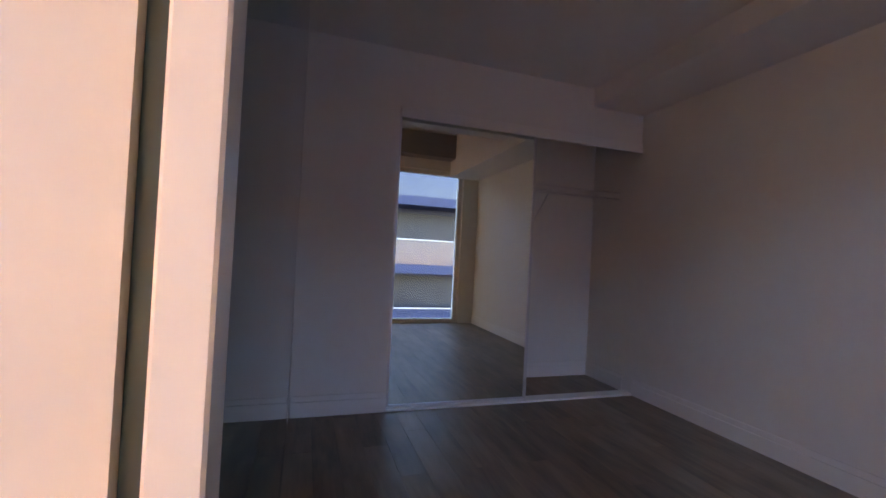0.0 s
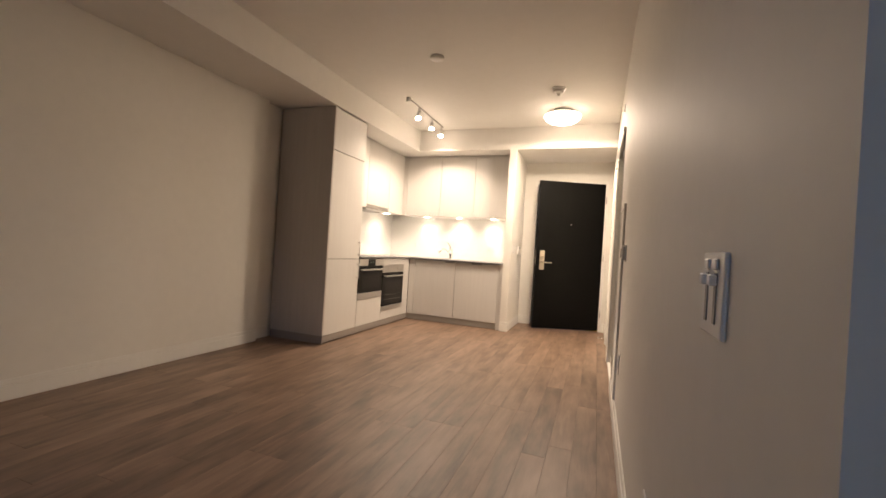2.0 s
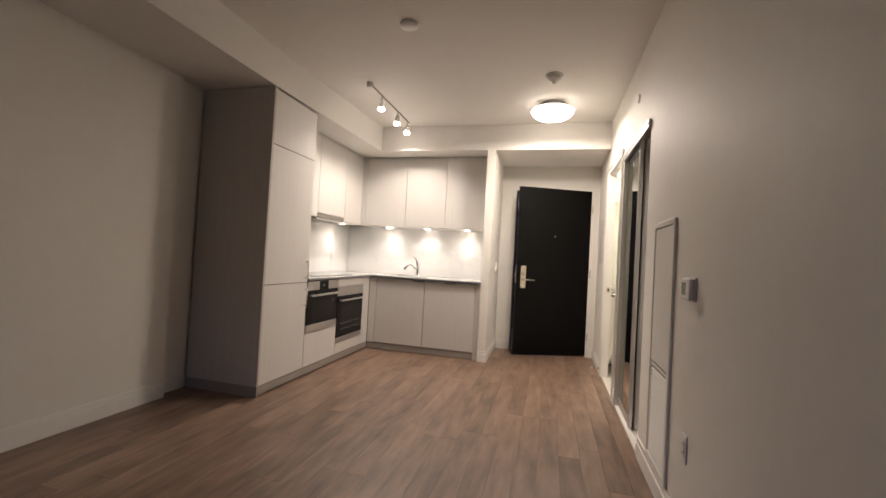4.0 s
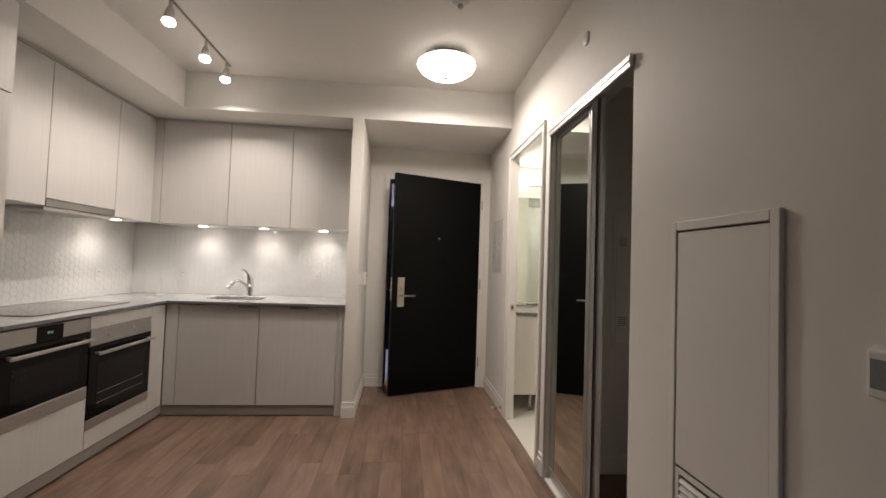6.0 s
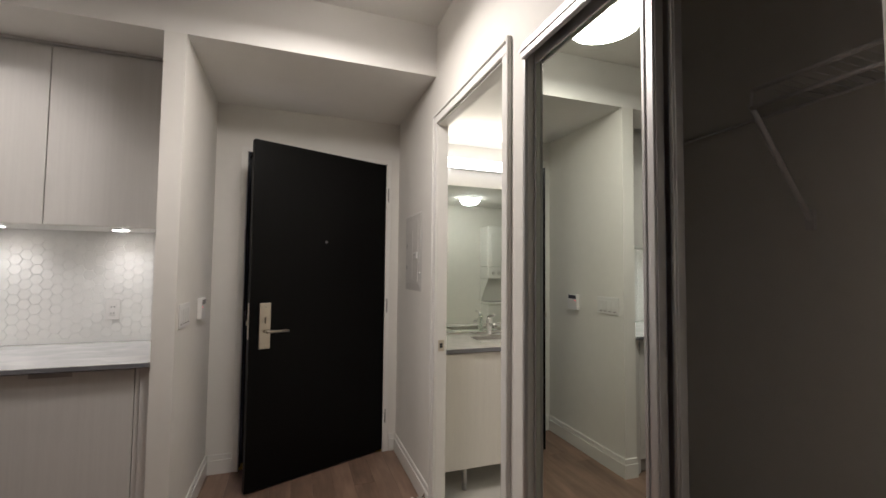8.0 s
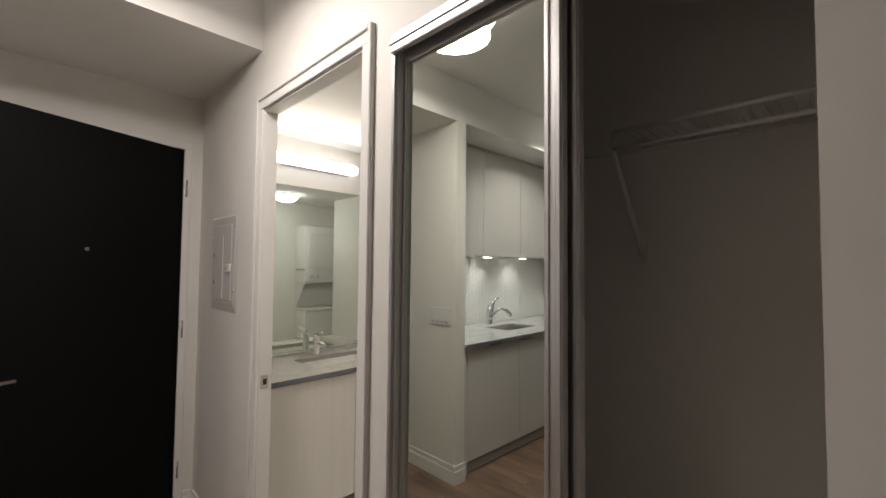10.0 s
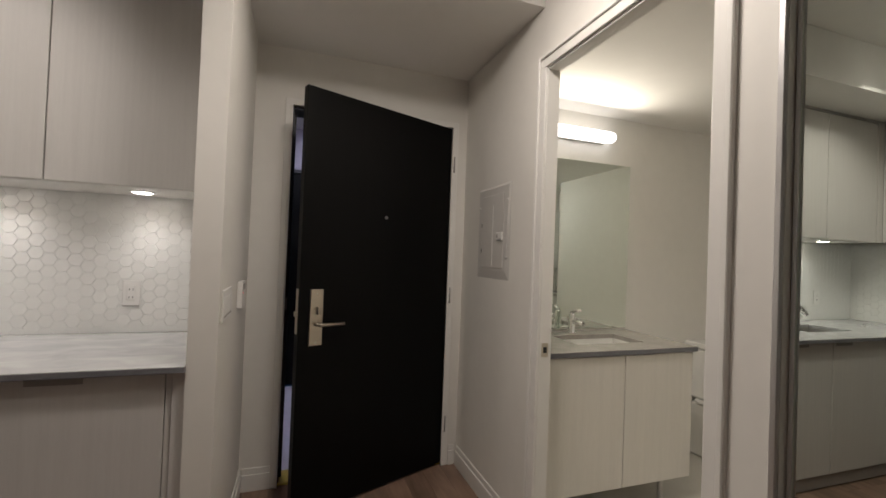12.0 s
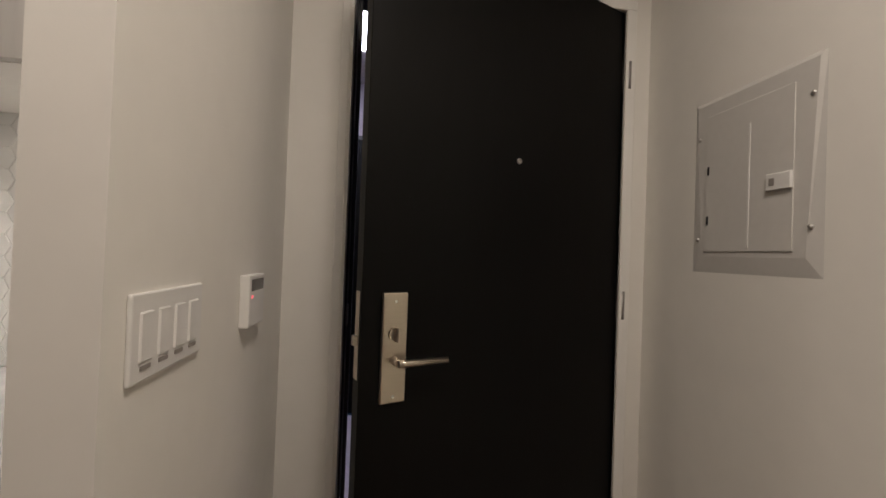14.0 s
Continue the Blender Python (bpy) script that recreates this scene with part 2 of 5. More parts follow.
def cyl(bm, a, b, r, n=20, r2=None):
    """A capped cylinder or cone from point a to point b."""
    a, b = Vector(a), Vector(b)
    q = (b - a).to_track_quat("Z", "Y")
    r2 = r if r2 is None else r2
    ring1 = [bm.verts.new(a + q @ Vector((r * math.cos(2 * math.pi * i / n), r * math.sin(2 * math.pi * i / n), 0))) for i in range(n)]
    ring2 = [bm.verts.new(b + q @ Vector((r2 * math.cos(2 * math.pi * i / n), r2 * math.sin(2 * math.pi * i / n), 0))) for i in range(n)]
    for i in range(n):
        f = bm.faces.new((ring1[i], ring1[(i + 1) % n], ring2[(i + 1) % n], ring2[i]))
        f.smooth = True
    bm.faces.new(ring1[::-1])
    bm.faces.new(ring2)
    return bm


def tube(bm, pts, r, n=12):
    """A round bar along a smooth run of points."""
    pts = [Vector(p) for p in pts]
    rings = []
    up = Vector((0, 0, 1))
    for i, p in enumerate(pts):
        d = (pts[min(i + 1, len(pts) - 1)] - pts[max(i - 1, 0)]).normalized()
        s = d.cross(up)
        if s.length < 1e-3:
            s = d.cross(Vector((0, 1, 0)))
        s.normalize()
        t = s.cross(d)
        rr = r[i] if isinstance(r, (list, tuple)) else r
        rings.append([bm.verts.new(p + rr * (s * math.cos(2 * math.pi * k / n) + t * math.sin(2 * math.pi * k / n))) for k in range(n)])
    for a, b in zip(rings, rings[1:]):
        for k in range(n):
            f = bm.faces.new((a[k], a[(k + 1) % n], b[(k + 1) % n], b[k]))
            f.smooth = True
    bm.faces.new(rings[0][::-1])
    bm.faces.new(rings[-1])
    return bm


def lathe(bm, profile, centre, n=40, axis="z"):
    """A turned shape: profile of (radius, height) pairs round an upright axis."""
    c = Vector(centre)
    rings = []
    for r, h in profile:
        ring = []
        for k in range(n):
            a = 2 * math.pi * k / n
            p = Vector((r * math.cos(a), r * math.sin(a), h))
            if axis == "x":
                p = Vector((p.z, p.x, p.y))
            if axis == "y":
                p = Vector((p.x, p.z, p.y))
            ring.append(bm.verts.new(c + p))
        rings.append(ring)
    for a, b in zip(rings, rings[1:]):
        for k in range(n):
            f = bm.faces.new((a[k], a[(k + 1) % n], b[(k + 1) % n], b[k]))
            f.smooth = True
    bm.faces.new(rings[0][::-1])
    bm.faces.new(rings[-1])
    return bm


def part(name, bm, mat, parent=None, label="", kind="", category=""):
    """One mesh object; its points are given in world metres, or in its thing's own where that is turned."""
    org = ORIGIN.get(parent, Vector((0, 0, 0)))
    bmesh.ops.recalc_face_normals(bm, faces=bm.faces)
    bmesh.ops.translate(bm, verts=bm.verts, vec=-org)
    me = bpy.data.meshes.new(name)
    bm.to_mesh(me)
    bm.free()
    me.materials.append(mat)
    ob = new(name, me)
    if parent:
        ob.parent = parent
    ORIGIN[ob] = org
    return tagged(ob, label, category, "", kind)


def structure(name, bm, mat, label):
    return part(name, bm, mat, None, label, "structure")


def slab(xs, ys, z0, z1, keep, bevel=0.0015):
    """One flat slab over the cells (i, j) of a grid that keep() accepts, its outer top edges rounded."""
    bm = bmesh.new()
    vt = {}

    def v(i, j, z):
        if (i, j, z) not in vt:
            vt[i, j, z] = bm.verts.new((xs[i], ys[j], z))
        return vt[i, j, z]

    cells = {(i, j) for i in range(len(xs) - 1) for j in range(len(ys) - 1) if keep(i, j)}
    for i, j in cells:
        for z in (z0, z1):
            bm.faces.new((v(i, j, z), v(i + 1, j, z), v(i + 1, j + 1, z), v(i, j + 1, z)))
        for (di, dj), (a, b) in {(0, -1): ((i, j), (i + 1, j)), (1, 0): ((i + 1, j), (i + 1, j + 1)), (0, 1): ((i + 1, j + 1), (i, j + 1)), (-1, 0): ((i, j + 1), (i, j))}.items():
            if (i + di, j + dj) not in cells:
                bm.faces.new((v(*a, z0), v(*b, z0), v(*b, z1), v(*a, z1)))
    bmesh.ops.recalc_face_normals(bm, faces=bm.faces)
    edges = [e for e in bm.edges if len(e.link_faces) == 2 and e.calc_face_angle() > 1 and all(abs(w.co.z - z1) < 1e-5 for w in e.verts)]
    bmesh.ops.bevel(bm, geom=edges, offset=bevel, segments=2, affect="EDGES", profile=0.5)
    return bm

# ---- large structure ----
H_CEIL, H_SOF = 2.75, 2.455
Y_WIN, Y_BEAM, Y_KIT, Y_ENTRY = 0.78, 6.90, 7.57, 7.78
X_LEFT, X_COL0, X_COL1 = -3.38, -1.350, -1.257

floor = structure("floor", boxes(((-3.6, 0.58, -0.12), (0.12, 7.93, -0.012))), M_SUB, "brown wood-look laminate plank floor of the living room, kitchen and hall")
bedroom_floor = structure("floor", boxes(((0.12, 0.58, -0.12), (2.75, 4.7, -0.012))), M_SUB, "dark wood-look laminate plank floor of the unlit bedroom")
closet_floor = structure("floor", boxes(((0.12, 4.7, -0.12), (0.80, 6.0, -0.001))), M_FLOOR, "laminate floor inside the hall closet")
bath_floor = structure("floor", boxes(((0.06, 6.0, -0.12), (2.1, 7.66, 0.002)), ((0.80, 4.7, -0.12), (2.1, 6.0, 0.002)), ((2.1, 4.7, -0.12), (2.56, 5.43, 0.002)), ((0.0, 6.062, -0.012), (0.06, 6.862, 0.003))), M_BATHFLOOR, "pale tiled bathroom floor")
corridor_floor = structure("floor", boxes(((-3.4, 7.93, -0.12), (2.2, 9.6, 0.0))), M_CORRFLOOR, "pale lilac-grey corridor floor outside the front door")

structure("wall_left", boxes(((-3.6, 0.58, 0), (X_LEFT, 4.66, H_CEIL)), ((-3.6, 4.66, 0), (-3.45, 5.0, H_CEIL)), ((-3.6, 5.0, 0), (-3.40, 7.75, H_CEIL))), M_WALL, "warm white painted wall along the living room")
structure("wall_kitchen", boxes(((-3.4, Y_KIT, 0), (X_COL0, 7.75, H_SOF))), M_WALL, "white painted wall behind the kitchen sink")
structure("wall_column", boxes(((X_COL0, Y_BEAM, 0), (X_COL1, Y_ENTRY, H_SOF))), M_WALL, "white painted wall stub between kitchen and entry")
structure("wall_entry", boxes(((-1.35, Y_ENTRY, 0), (-1.060, 7.93, H_SOF)), ((-1.060, Y_ENTRY, 2.135), (-0.10, 7.93, H_SOF)), ((-0.10, Y_ENTRY, 0), (0.12, 7.93, H_SOF))), M_WALL, "white painted wall round the front door")
wall_right = structure("wall_right", boxes(
    ((0, 1.637, 0), (0.071, 4.0, H_CEIL)), ((0, 4.0, 0), (0.12, 4.967, H_CEIL)), ((0, 4.967, 2.13), (0.12, 5.89, H_CEIL)),
    ((0, 5.89, 0), (0.12, 6.0, H_CEIL)), ((0, 6.0, 0), (0.06, 6.062, H_CEIL)), ((0, 6.062, 2.165), (0.06, 6.862, H_CEIL)), ((0, 6.862, 0), (0.06, Y_ENTRY, H_CEIL)),
    ((0, 0.78, 2.35), (0.067, 1.637, H_CEIL))), M_WALL, "long warm white painted wall with closet and bathroom openings")
structure("wall_windows", boxes(
    ((-3.6, 0.58, 0), (-2.9, Y_WIN, H_CEIL)), ((-2.9, 0.58, 2.4), (-0.4, Y_WIN, H_CEIL)), ((-0.4, 0.58, 0), (0.75, Y_WIN, H_CEIL)),
    ((0.75, 0.58, 2.24), (2.36, Y_WIN, H_CEIL)), ((2.36, 0.58, 0), (2.75, Y_WIN, H_CEIL))), M_WALL, "outer wall with full-height windows")
structure("wall_bedroom_closet", boxes(
    ((0.117, 4.0, 0), (0.69, 4.1, H_CEIL)), ((0.69, 4.0, 1.90), (2.6, 4.1, H_CEIL))), M_WALL, "bedroom wall with closet opening")
structure("wall_closet_inside", boxes(((0.12, 4.1, 0), (0.69, 4.7, H_CEIL)), ((0.69, 4.56, 0), (2.6, 4.7, H_CEIL))), M_WALL, "plain inside walls of the bedroom closet")
structure("wall_bedroom_side", boxes(((2.6, 0.78, 0), (2.75, 4.7, H_CEIL))), M_WALL, "plain bedroom side wall")
for a, b in (((0.68, 4.7, 0), (0.80, 6.0, H_CEIL)), ((0.12, 5.95, 0), (0.68, 6.0, H_CEIL)), ((0.06, 6.0, 0), (0.80, 6.02, 2.4)), ((0.12, 4.7, 0), (0.68, 4.9, H_CEIL))):
    structure("wall_hall_closet", boxes((a, b)), M_WALL, "plain inside wall of the hall closet")
structure("wall_bath_mirror", boxes(((0.06, 7.54, 0), (2.17, 7.66, 2.4))), M_WALL, "cream painted bathroom wall behind the vanity")
structure("wall_bath_far", boxes(((2.07, 5.33, 0), (2.17, 7.54, 2.4))), M_WALL, "cream painted far bathroom wall")
structure("wall_bath_laundry", boxes(((0.80, 4.70, 0), (2.46, 4.72, 2.4)), ((2.46, 4.70, 0), (2.56, 5.43, 2.4)), ((2.17, 5.33, 0), (2.46, 5.43, 2.4))), M_WALL, "bathroom walls round the laundry recess")
structure("wall_corridor", boxes(((-3.4, 9.6, 0), (-1.75, 9.7, 2.5)), ((-1.75, 9.6, 2.1), (-0.85, 9.7, 2.5)), ((-0.85, 9.6, 0), (2.2, 9.7, 2.5)), ((-3.5, 7.93, 0), (-3.4, 9.7, 2.5)), ((2.2, 7.93, 0), (2.3, 9.7, 2.5)), ((-3.4, 7.75, 0), (-1.375, 7.93, 2.5)), ((0.06, 7.66, 0), (2.3, 7.93, 2.5))), M_CORRWALL, "lilac-grey corridor walls")

structure("ceiling", boxes(((-3.6, 0.58, H_CEIL), (2.75, 8.0, H_CEIL + 0.15))), M_CEIL, "flat white ceiling")
bm = bmesh.new()
ring = [(-3.6, 0.58), (-2.745, 0.58), (-2.745, 5.1), (-2.685, Y_BEAM), (-3.6, Y_BEAM)]
low = [bm.verts.new((x, y, H_SOF)) for x, y in ring]
top = [bm.verts.new((x, y, H_CEIL)) for x, y in ring]
bm.faces.new(low[::-1])
bm.faces.new(top)
for i in range(5):
    bm.faces.new((low[i], low[(i + 1) % 5], top[(i + 1) % 5], top[i]))
structure("ceiling_soffit", bm, M_CEIL, "white boxed-in soffit above the kitchen cabinets and living wall")
structure("ceiling_beam", boxes(((-3.6, Y_BEAM, H_SOF), (0.0, 7.93, H_CEIL))), M_CEIL, "white dropped ceiling over the sink run and entry")
structure("ceiling_bedroom_soffit", boxes(((0.071, 2.5, 2.29), (2.6, 4.0, H_CEIL)), ((2.14, 0.78, 2.155), (2.6, 3.999, 2.74))), M_CEIL, "boxed-in soffits of the bedroom")
structure("ceiling_bath", boxes(((0.06, 6.02, 2.28), (2.07, 7.54, 2.4)), ((0.80, 4.72, 2.28), (2.07, 6.02, 2.4)), ((2.07, 4.72, 2.28), (2.46, 5.33, 2.4))), M_CEIL, "white bathroom ceiling")
structure("ceiling_closet", boxes(((0.12, 4.9, 2.45), (0.68, 5.95, 2.5))), M_CEIL, "closet ceiling")
structure("ceiling_corridor", boxes(((-3.4, 7.93, 2.5), (2.2, 9.7, 2.6))), M_CEIL, "corridor ceiling")


def baseboard(a, b, normal, h=0.125, t=0.014):
    """A stepped skirting from a to b on the side of the wall that normal points to."""
    nx, ny = normal
    bm = bmesh.new()
    box(bm, (a[0], a[1], 0.0), (b[0] + nx * t, b[1] + ny * t, h * 0.72), 0.002)
    box(bm, (a[0], a[1], h * 0.72), (b[0] + nx * t * 0.62, b[1] + ny * t * 0.62, h), 0.003)
    return structure("baseboard", bm, M_TRIM, "white stepped baseboard")


for a, b, nrm in [
    ((X_LEFT, 0.78), (X_LEFT, 4.66), (1, 0)), ((-3.45, 4.66), (-3.45, 4.90), (1, 0)), ((X_COL0 - 0.002, Y_BEAM), (X_COL1 + 0.014, Y_BEAM), (0, -1)),
    ((X_COL1, Y_BEAM), (X_COL1, Y_ENTRY), (1, 0)), ((X_COL1 + 0.015, Y_ENTRY), (-1.10, Y_ENTRY), (0, -1)), ((0, 6.912), (0, Y_ENTRY - 0.02), (-1, 0)),
    ((-0.055, Y_ENTRY), (-0.015, Y_ENTRY), (0, -1)), ((0, 1.637), (0, 4.95), (-1, 0)), ((0, 5.905), (0, 6.002), (-1, 0)),
    ((0.125, 4.0), (0.69, 4.0), (0, -1)), ((2.6, 0.78), (2.6, 4.0), (-1, 0)), ((0.69, 4.56), (2.585, 4.56), (0, -1)), ((2.6, 4.1), (2.6, 4.56), (-1, 0)),
    ((0.68, 4.92), (0.68, 5.95), (-1, 0)), ((0.12, 5.95), (0.665, 5.95), (0, -1)),
]:
    baseboard(a, b, nrm)


def casing(name, y0, y1, top, x=0.0, w=0.07):
    """Stepped door casing on the living side of the right wall."""
    bm = bmesh.new()
    for (p, q), step in (((y0 - w, y0), 1), ((y1, y1 + w), -1)):
        box(bm, (x, p, 0), (x - 0.012, q, top), 0.002)
        o = (p, p + w * 0.3) if step == 1 else (q - w * 0.3, q)
        box(bm, (x - 0.012, o[0], 0), (x - 0.020, o[1], top + w), 0.003)
    box(bm, (x, y0 - w, top), (x - 0.012, y1 + w, top + w), 0.002)
    box(bm, (x - 0.012, y0 - w * 0.7, top + w * 0.7), (x - 0.020, y1 + w * 0.7, top + w), 0.003)
    return structure(name, bm, M_TRIM, "white stepped door casing")


casing("trim", 6.062, 6.854, 2.165, w=0.057)
structure("trim", boxes(((0.0, 6.852, 0), (0.06, 6.862, 2.165)), ((0.0, 6.062, 0), (0.06, 6.072, 2.165)), ((0.0, 6.072, 2.155), (0.06, 6.852, 2.165)), bevel=0.001), M_TRIM, "white bathroom door jamb")
strike = thing("strike_plate", (0.03, 6.852, 0.925), "small brass strike plate let into the bathroom door jamb", "door hardware")
part("plate", boxes(((0.012, 6.8500, 0.895), (0.045, 6.8525, 0.955)), bevel=0.001), M_NICKEL, strike)
part("hole", boxes(((0.020, 6.8494, 0.912), (0.037, 6.8505, 0.938))), M_BLACK, strike)

# entry door frame
structure("door_frame", boxes(((-1.100, Y_ENTRY - 0.012, 0), (-1.060, 7.80, 2.135)), ((-1.075, Y_ENTRY - 0.018, 0), (-1.060, 7.79, 2.135)), ((-0.10, Y_ENTRY - 0.012, 0), (-0.062, 7.80, 2.135)),
                              ((-1.100, Y_ENTRY - 0.012, 2.135), (-0.062, 7.80, 2.17)), bevel=0.002), M_TRIM, "pale painted steel frame of the front door")
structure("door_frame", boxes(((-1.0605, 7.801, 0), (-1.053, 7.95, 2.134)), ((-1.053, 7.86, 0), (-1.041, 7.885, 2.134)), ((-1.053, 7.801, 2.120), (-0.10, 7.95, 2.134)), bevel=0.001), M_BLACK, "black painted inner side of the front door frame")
structure("door_frame", boxes(((-1.059, 7.801, 0.98), (-1.049, 7.835, 1.05)), bevel=0.001), M_KICK, "dark strike plate in the front door frame")
structure("threshold", boxes(((-1.060, 7.79, -0.002), (-0.10, 7.94, 0.012)), bevel=0.003), M_YELLOW, "yellowish threshold strip of the front door")

# ---- kitchen ----
def door_front(y_or_x, span, z, parent, axis, t=0.019, mat=None, label=""):
    """A cabinet front with softened edges: axis 'x' faces +x at x=y_or_x; axis 'y' faces -y at y=y_or_x."""
    a, b = span
    g = 0.0015
    if axis == "x":
        bm = boxes(((y_or_x - t, a + g, z[0] + g), (y_or_x, b - g, z[1] - g)), bevel=0.0012)
    else:
        bm = boxes(((a + g, y_or_x, z[0] + g), (b - g, y_or_x + t, z[1] - g)), bevel=0.0012)
    return part("door", bm, mat or M_CAB, parent, label)


XF, YF = -2.75, 6.93
tall = thing("fridge_cabinet", (-3.08, 5.21, 0), "tall pale wood-grain cabinet housing the built-in fridge, with grey end panel", "kitchen cabinet", "kitchen cabinets")
part("body", boxes(((-3.42, 4.925, 0.085), (-2.772, 5.53, 2.445))), M_GAPSHADE, tall)
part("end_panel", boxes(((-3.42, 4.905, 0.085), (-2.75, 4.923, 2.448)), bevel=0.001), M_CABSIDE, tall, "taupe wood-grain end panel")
part("toe_kick", boxes(((-3.42, 4.912, 0.0), (-2.754, 4.93, 0.083)), ((-2.775, 4.93, 0.018), (-2.754, 5.53, 0.083)), ((-2.79, 4.93, 0.0), (-2.775, 5.53, 0.018))), M_KICK, tall, "grey toe kick")
for z0, z1 in ((0.085, 0.875), (0.879, 2.0), (2.004, 2.44)):
    door_front(XF, (4.923, 5.53), (z0, z1), tall, "x")


def bar_handle(parent, pts, r=0.006, stand=0.03, axis="x"):
    """A bar pull between two ends with short posts into the front."""
    a, b = Vector(pts[0]), Vector(pts[1])
    off = Vector((stand, 0, 0)) if axis == "x" else Vector((0, -stand, 0))
    bm = bmesh.new()
    d = (b - a).normalized()
    cyl(bm, a + off - d * 0.01, b + off + d * 0.01, r, 14)
    cyl(bm, a, a + off, r * 0.8, 10)
    cyl(bm, b, b + off, r * 0.8, 10)
    return part("handle", bm, M_STEEL, parent, "brushed steel bar handle")


bar_handle(tall, ((XF, 5.485, 0.925), (XF, 5.485, 1.065)))
bar_handle(tall, ((XF, 5.485, 0.665), (XF, 5.485, 0.815)))

oven_unit = thing("oven_cabinet", (-3.08, 6.16, 0), "pale wood-grain base unit that holds two built-in ovens", "kitchen cabinet", "kitchen cabinets")
part("body", boxes(((-3.40, 5.532, 0.085), (-2.80, 6.93, 0.16)), ((-3.40, 5.532, 0.16), (-3.38, 6.93, 0.875)), ((-3.38, 5.532, 0.16), (-2.772, 5.54, 0.875)),
                   ((-3.38, 6.118, 0.16), (-2.772, 6.126, 0.875)), ((-3.38, 6.745, 0.16), (-2.772, 6.93, 0.875)), ((-3.38, 5.54, 0.38), (-2.80, 6.118, 0.395))), M_GAPSHADE, oven_unit)
part("toe_kick", boxes(((-2.775, 5.532, 0.018), (-2.754, 6.938, 0.083)), ((-2.79, 5.532, 0.0), (-2.775, 6.938, 0.018))), M_KICK, oven_unit, "grey toe kick")
part("drawer", boxes(((XF - 0.019, 5.534, 0.087), (XF, 6.122, 0.393)), bevel=0.0012), M_CAB, oven_unit)
part("pull", boxes(((XF - 0.010, 5.76, 0.394), (XF + 0.012, 5.90, 0.3965)), bevel=0.0008), M_STEEL, oven_unit, "thin steel edge pull")
part("panel", boxes(((XF - 0.019, 6.126, 0.087), (XF, 6.745, 0.197)), bevel=0.0012), M_CAB, oven_unit)
part("panel", boxes(((XF - 0.019, 6.126, 0.803), (XF, 6.745, 0.885)), bevel=0.0012), M_CAB, oven_unit)
part("panel", boxes(((XF - 0.019, 6.748, 0.087), (XF, 6.925, 0.883)), bevel=0.0012), M_CAB, oven_unit)
part("pull", boxes(((XF - 0.010, 6.79, 0.8835), (XF + 0.012, 6.90, 0.886)), bevel=0.0008), M_STEEL, oven_unit, "thin steel edge pull")


def oven(name, y0, y1, z0, z1, top, bottom, label, display):
    o = thing(name, (-3.05, (y0 + y1) / 2, z0), label, "oven", "built-in ovens")
    x = XF + 0.004
    part("body", boxes(((-3.33, y0 + 0.01, z0 + 0.005), (x - 0.022, y1 - 0.01, z1 - 0.005))), M_BLACK, o)
    part("control_panel", boxes(((x - 0.022, y0, z1 - top), (x, y1, z1)), bevel=0.002), M_STEEL, o, "brushed steel control panel")
    part("door_glass", boxes(((x - 0.020, y0, z0 + bottom + 0.002), (x - 0.001, y1, z1 - top - 0.004)), bevel=0.002), M_BLACKGLASS, o, "black glass oven door")
    part("window", boxes(((x - 0.001, y0 + 0.07, z0 + bottom + 0.05), (x + 0.0005, y1 - 0.07, z1 - top - 0.11))), M_OVENWIN, o, "dark oven window")
    part("trim_strip", boxes(((x - 0.022, y0, z0), (x + 0.001, y1, z0 + bottom)), bevel=0.002), M_STEEL, o, "brushed steel lower strip")
    zc = z1 - top - 0.045
    bm = bmesh.new()
    box(bm, (x + 0.034, y0 + 0.015, zc - 0.010), (x + 0.048, y1 - 0.015, zc + 0.010), 0.004, 2)
    for yy in (y0 + 0.045, y1 - 0.045):
        box(bm, (x - 0.002, yy - 0.008, zc - 0.008), (x + 0.036, yy + 0.008, zc + 0.008), 0.003)
    part("handle", bm, M_STEEL, o, "flat brushed steel oven handle")
    if display:
        part("display", boxes(((x, (y0 + y1) / 2 - 0.085, z1 - top - 0.003), (x + 0.001, (y0 + y1) / 2 + 0.085, z1 - 0.004))), M_BLACKGLASS, o, "black display")
        yc = (y0 + y1) / 2
        part("digits", boxes(*[((x + 0.0012, yc + k * 0.009, z1 - top / 2 - 0.006), (x + 0.0016, yc + k * 0.009 + 0.003, z1 - top / 2 + 0.006)) for k in (-2, -1, 0.4, 1.4)]), M_GREENLED, o, "small lit digits")
    else:
        for yy in (y0 + 0.16, y1 - 0.20):
            bm = bmesh.new()
            cyl(bm, (x, yy, z1 - top / 2), (x + 0.006, yy, z1 - top / 2), 0.014, 20, 0.012)
            part("knob", bm, M_STEEL, o, "flat round steel knob")
        for k in range(2):
            part("oven_rack", boxes(((x - 0.0008, y0 + 0.08, z0 + 0.14 + 0.06 * k), (x + 0.0008, y1 - 0.08, z0 + 0.142 + 0.06 * k))), M_KICK, o)
    return o


oven("compact_oven", 5.542, 6.116, 0.398, 0.880, 0.085, 0.07, "compact stainless steel and black glass oven with a lit display", True)
oven("wall_oven", 6.128, 6.743, 0.20, 0.80, 0.10, 0.055, "stainless steel and black glass oven with two knobs", False)

sink_unit = thing("sink_cabinet", (-2.05, 7.25, 0), "pale wood-grain two-door base cabinet under the sink", "kitchen cabinet", "kitchen cabinets")
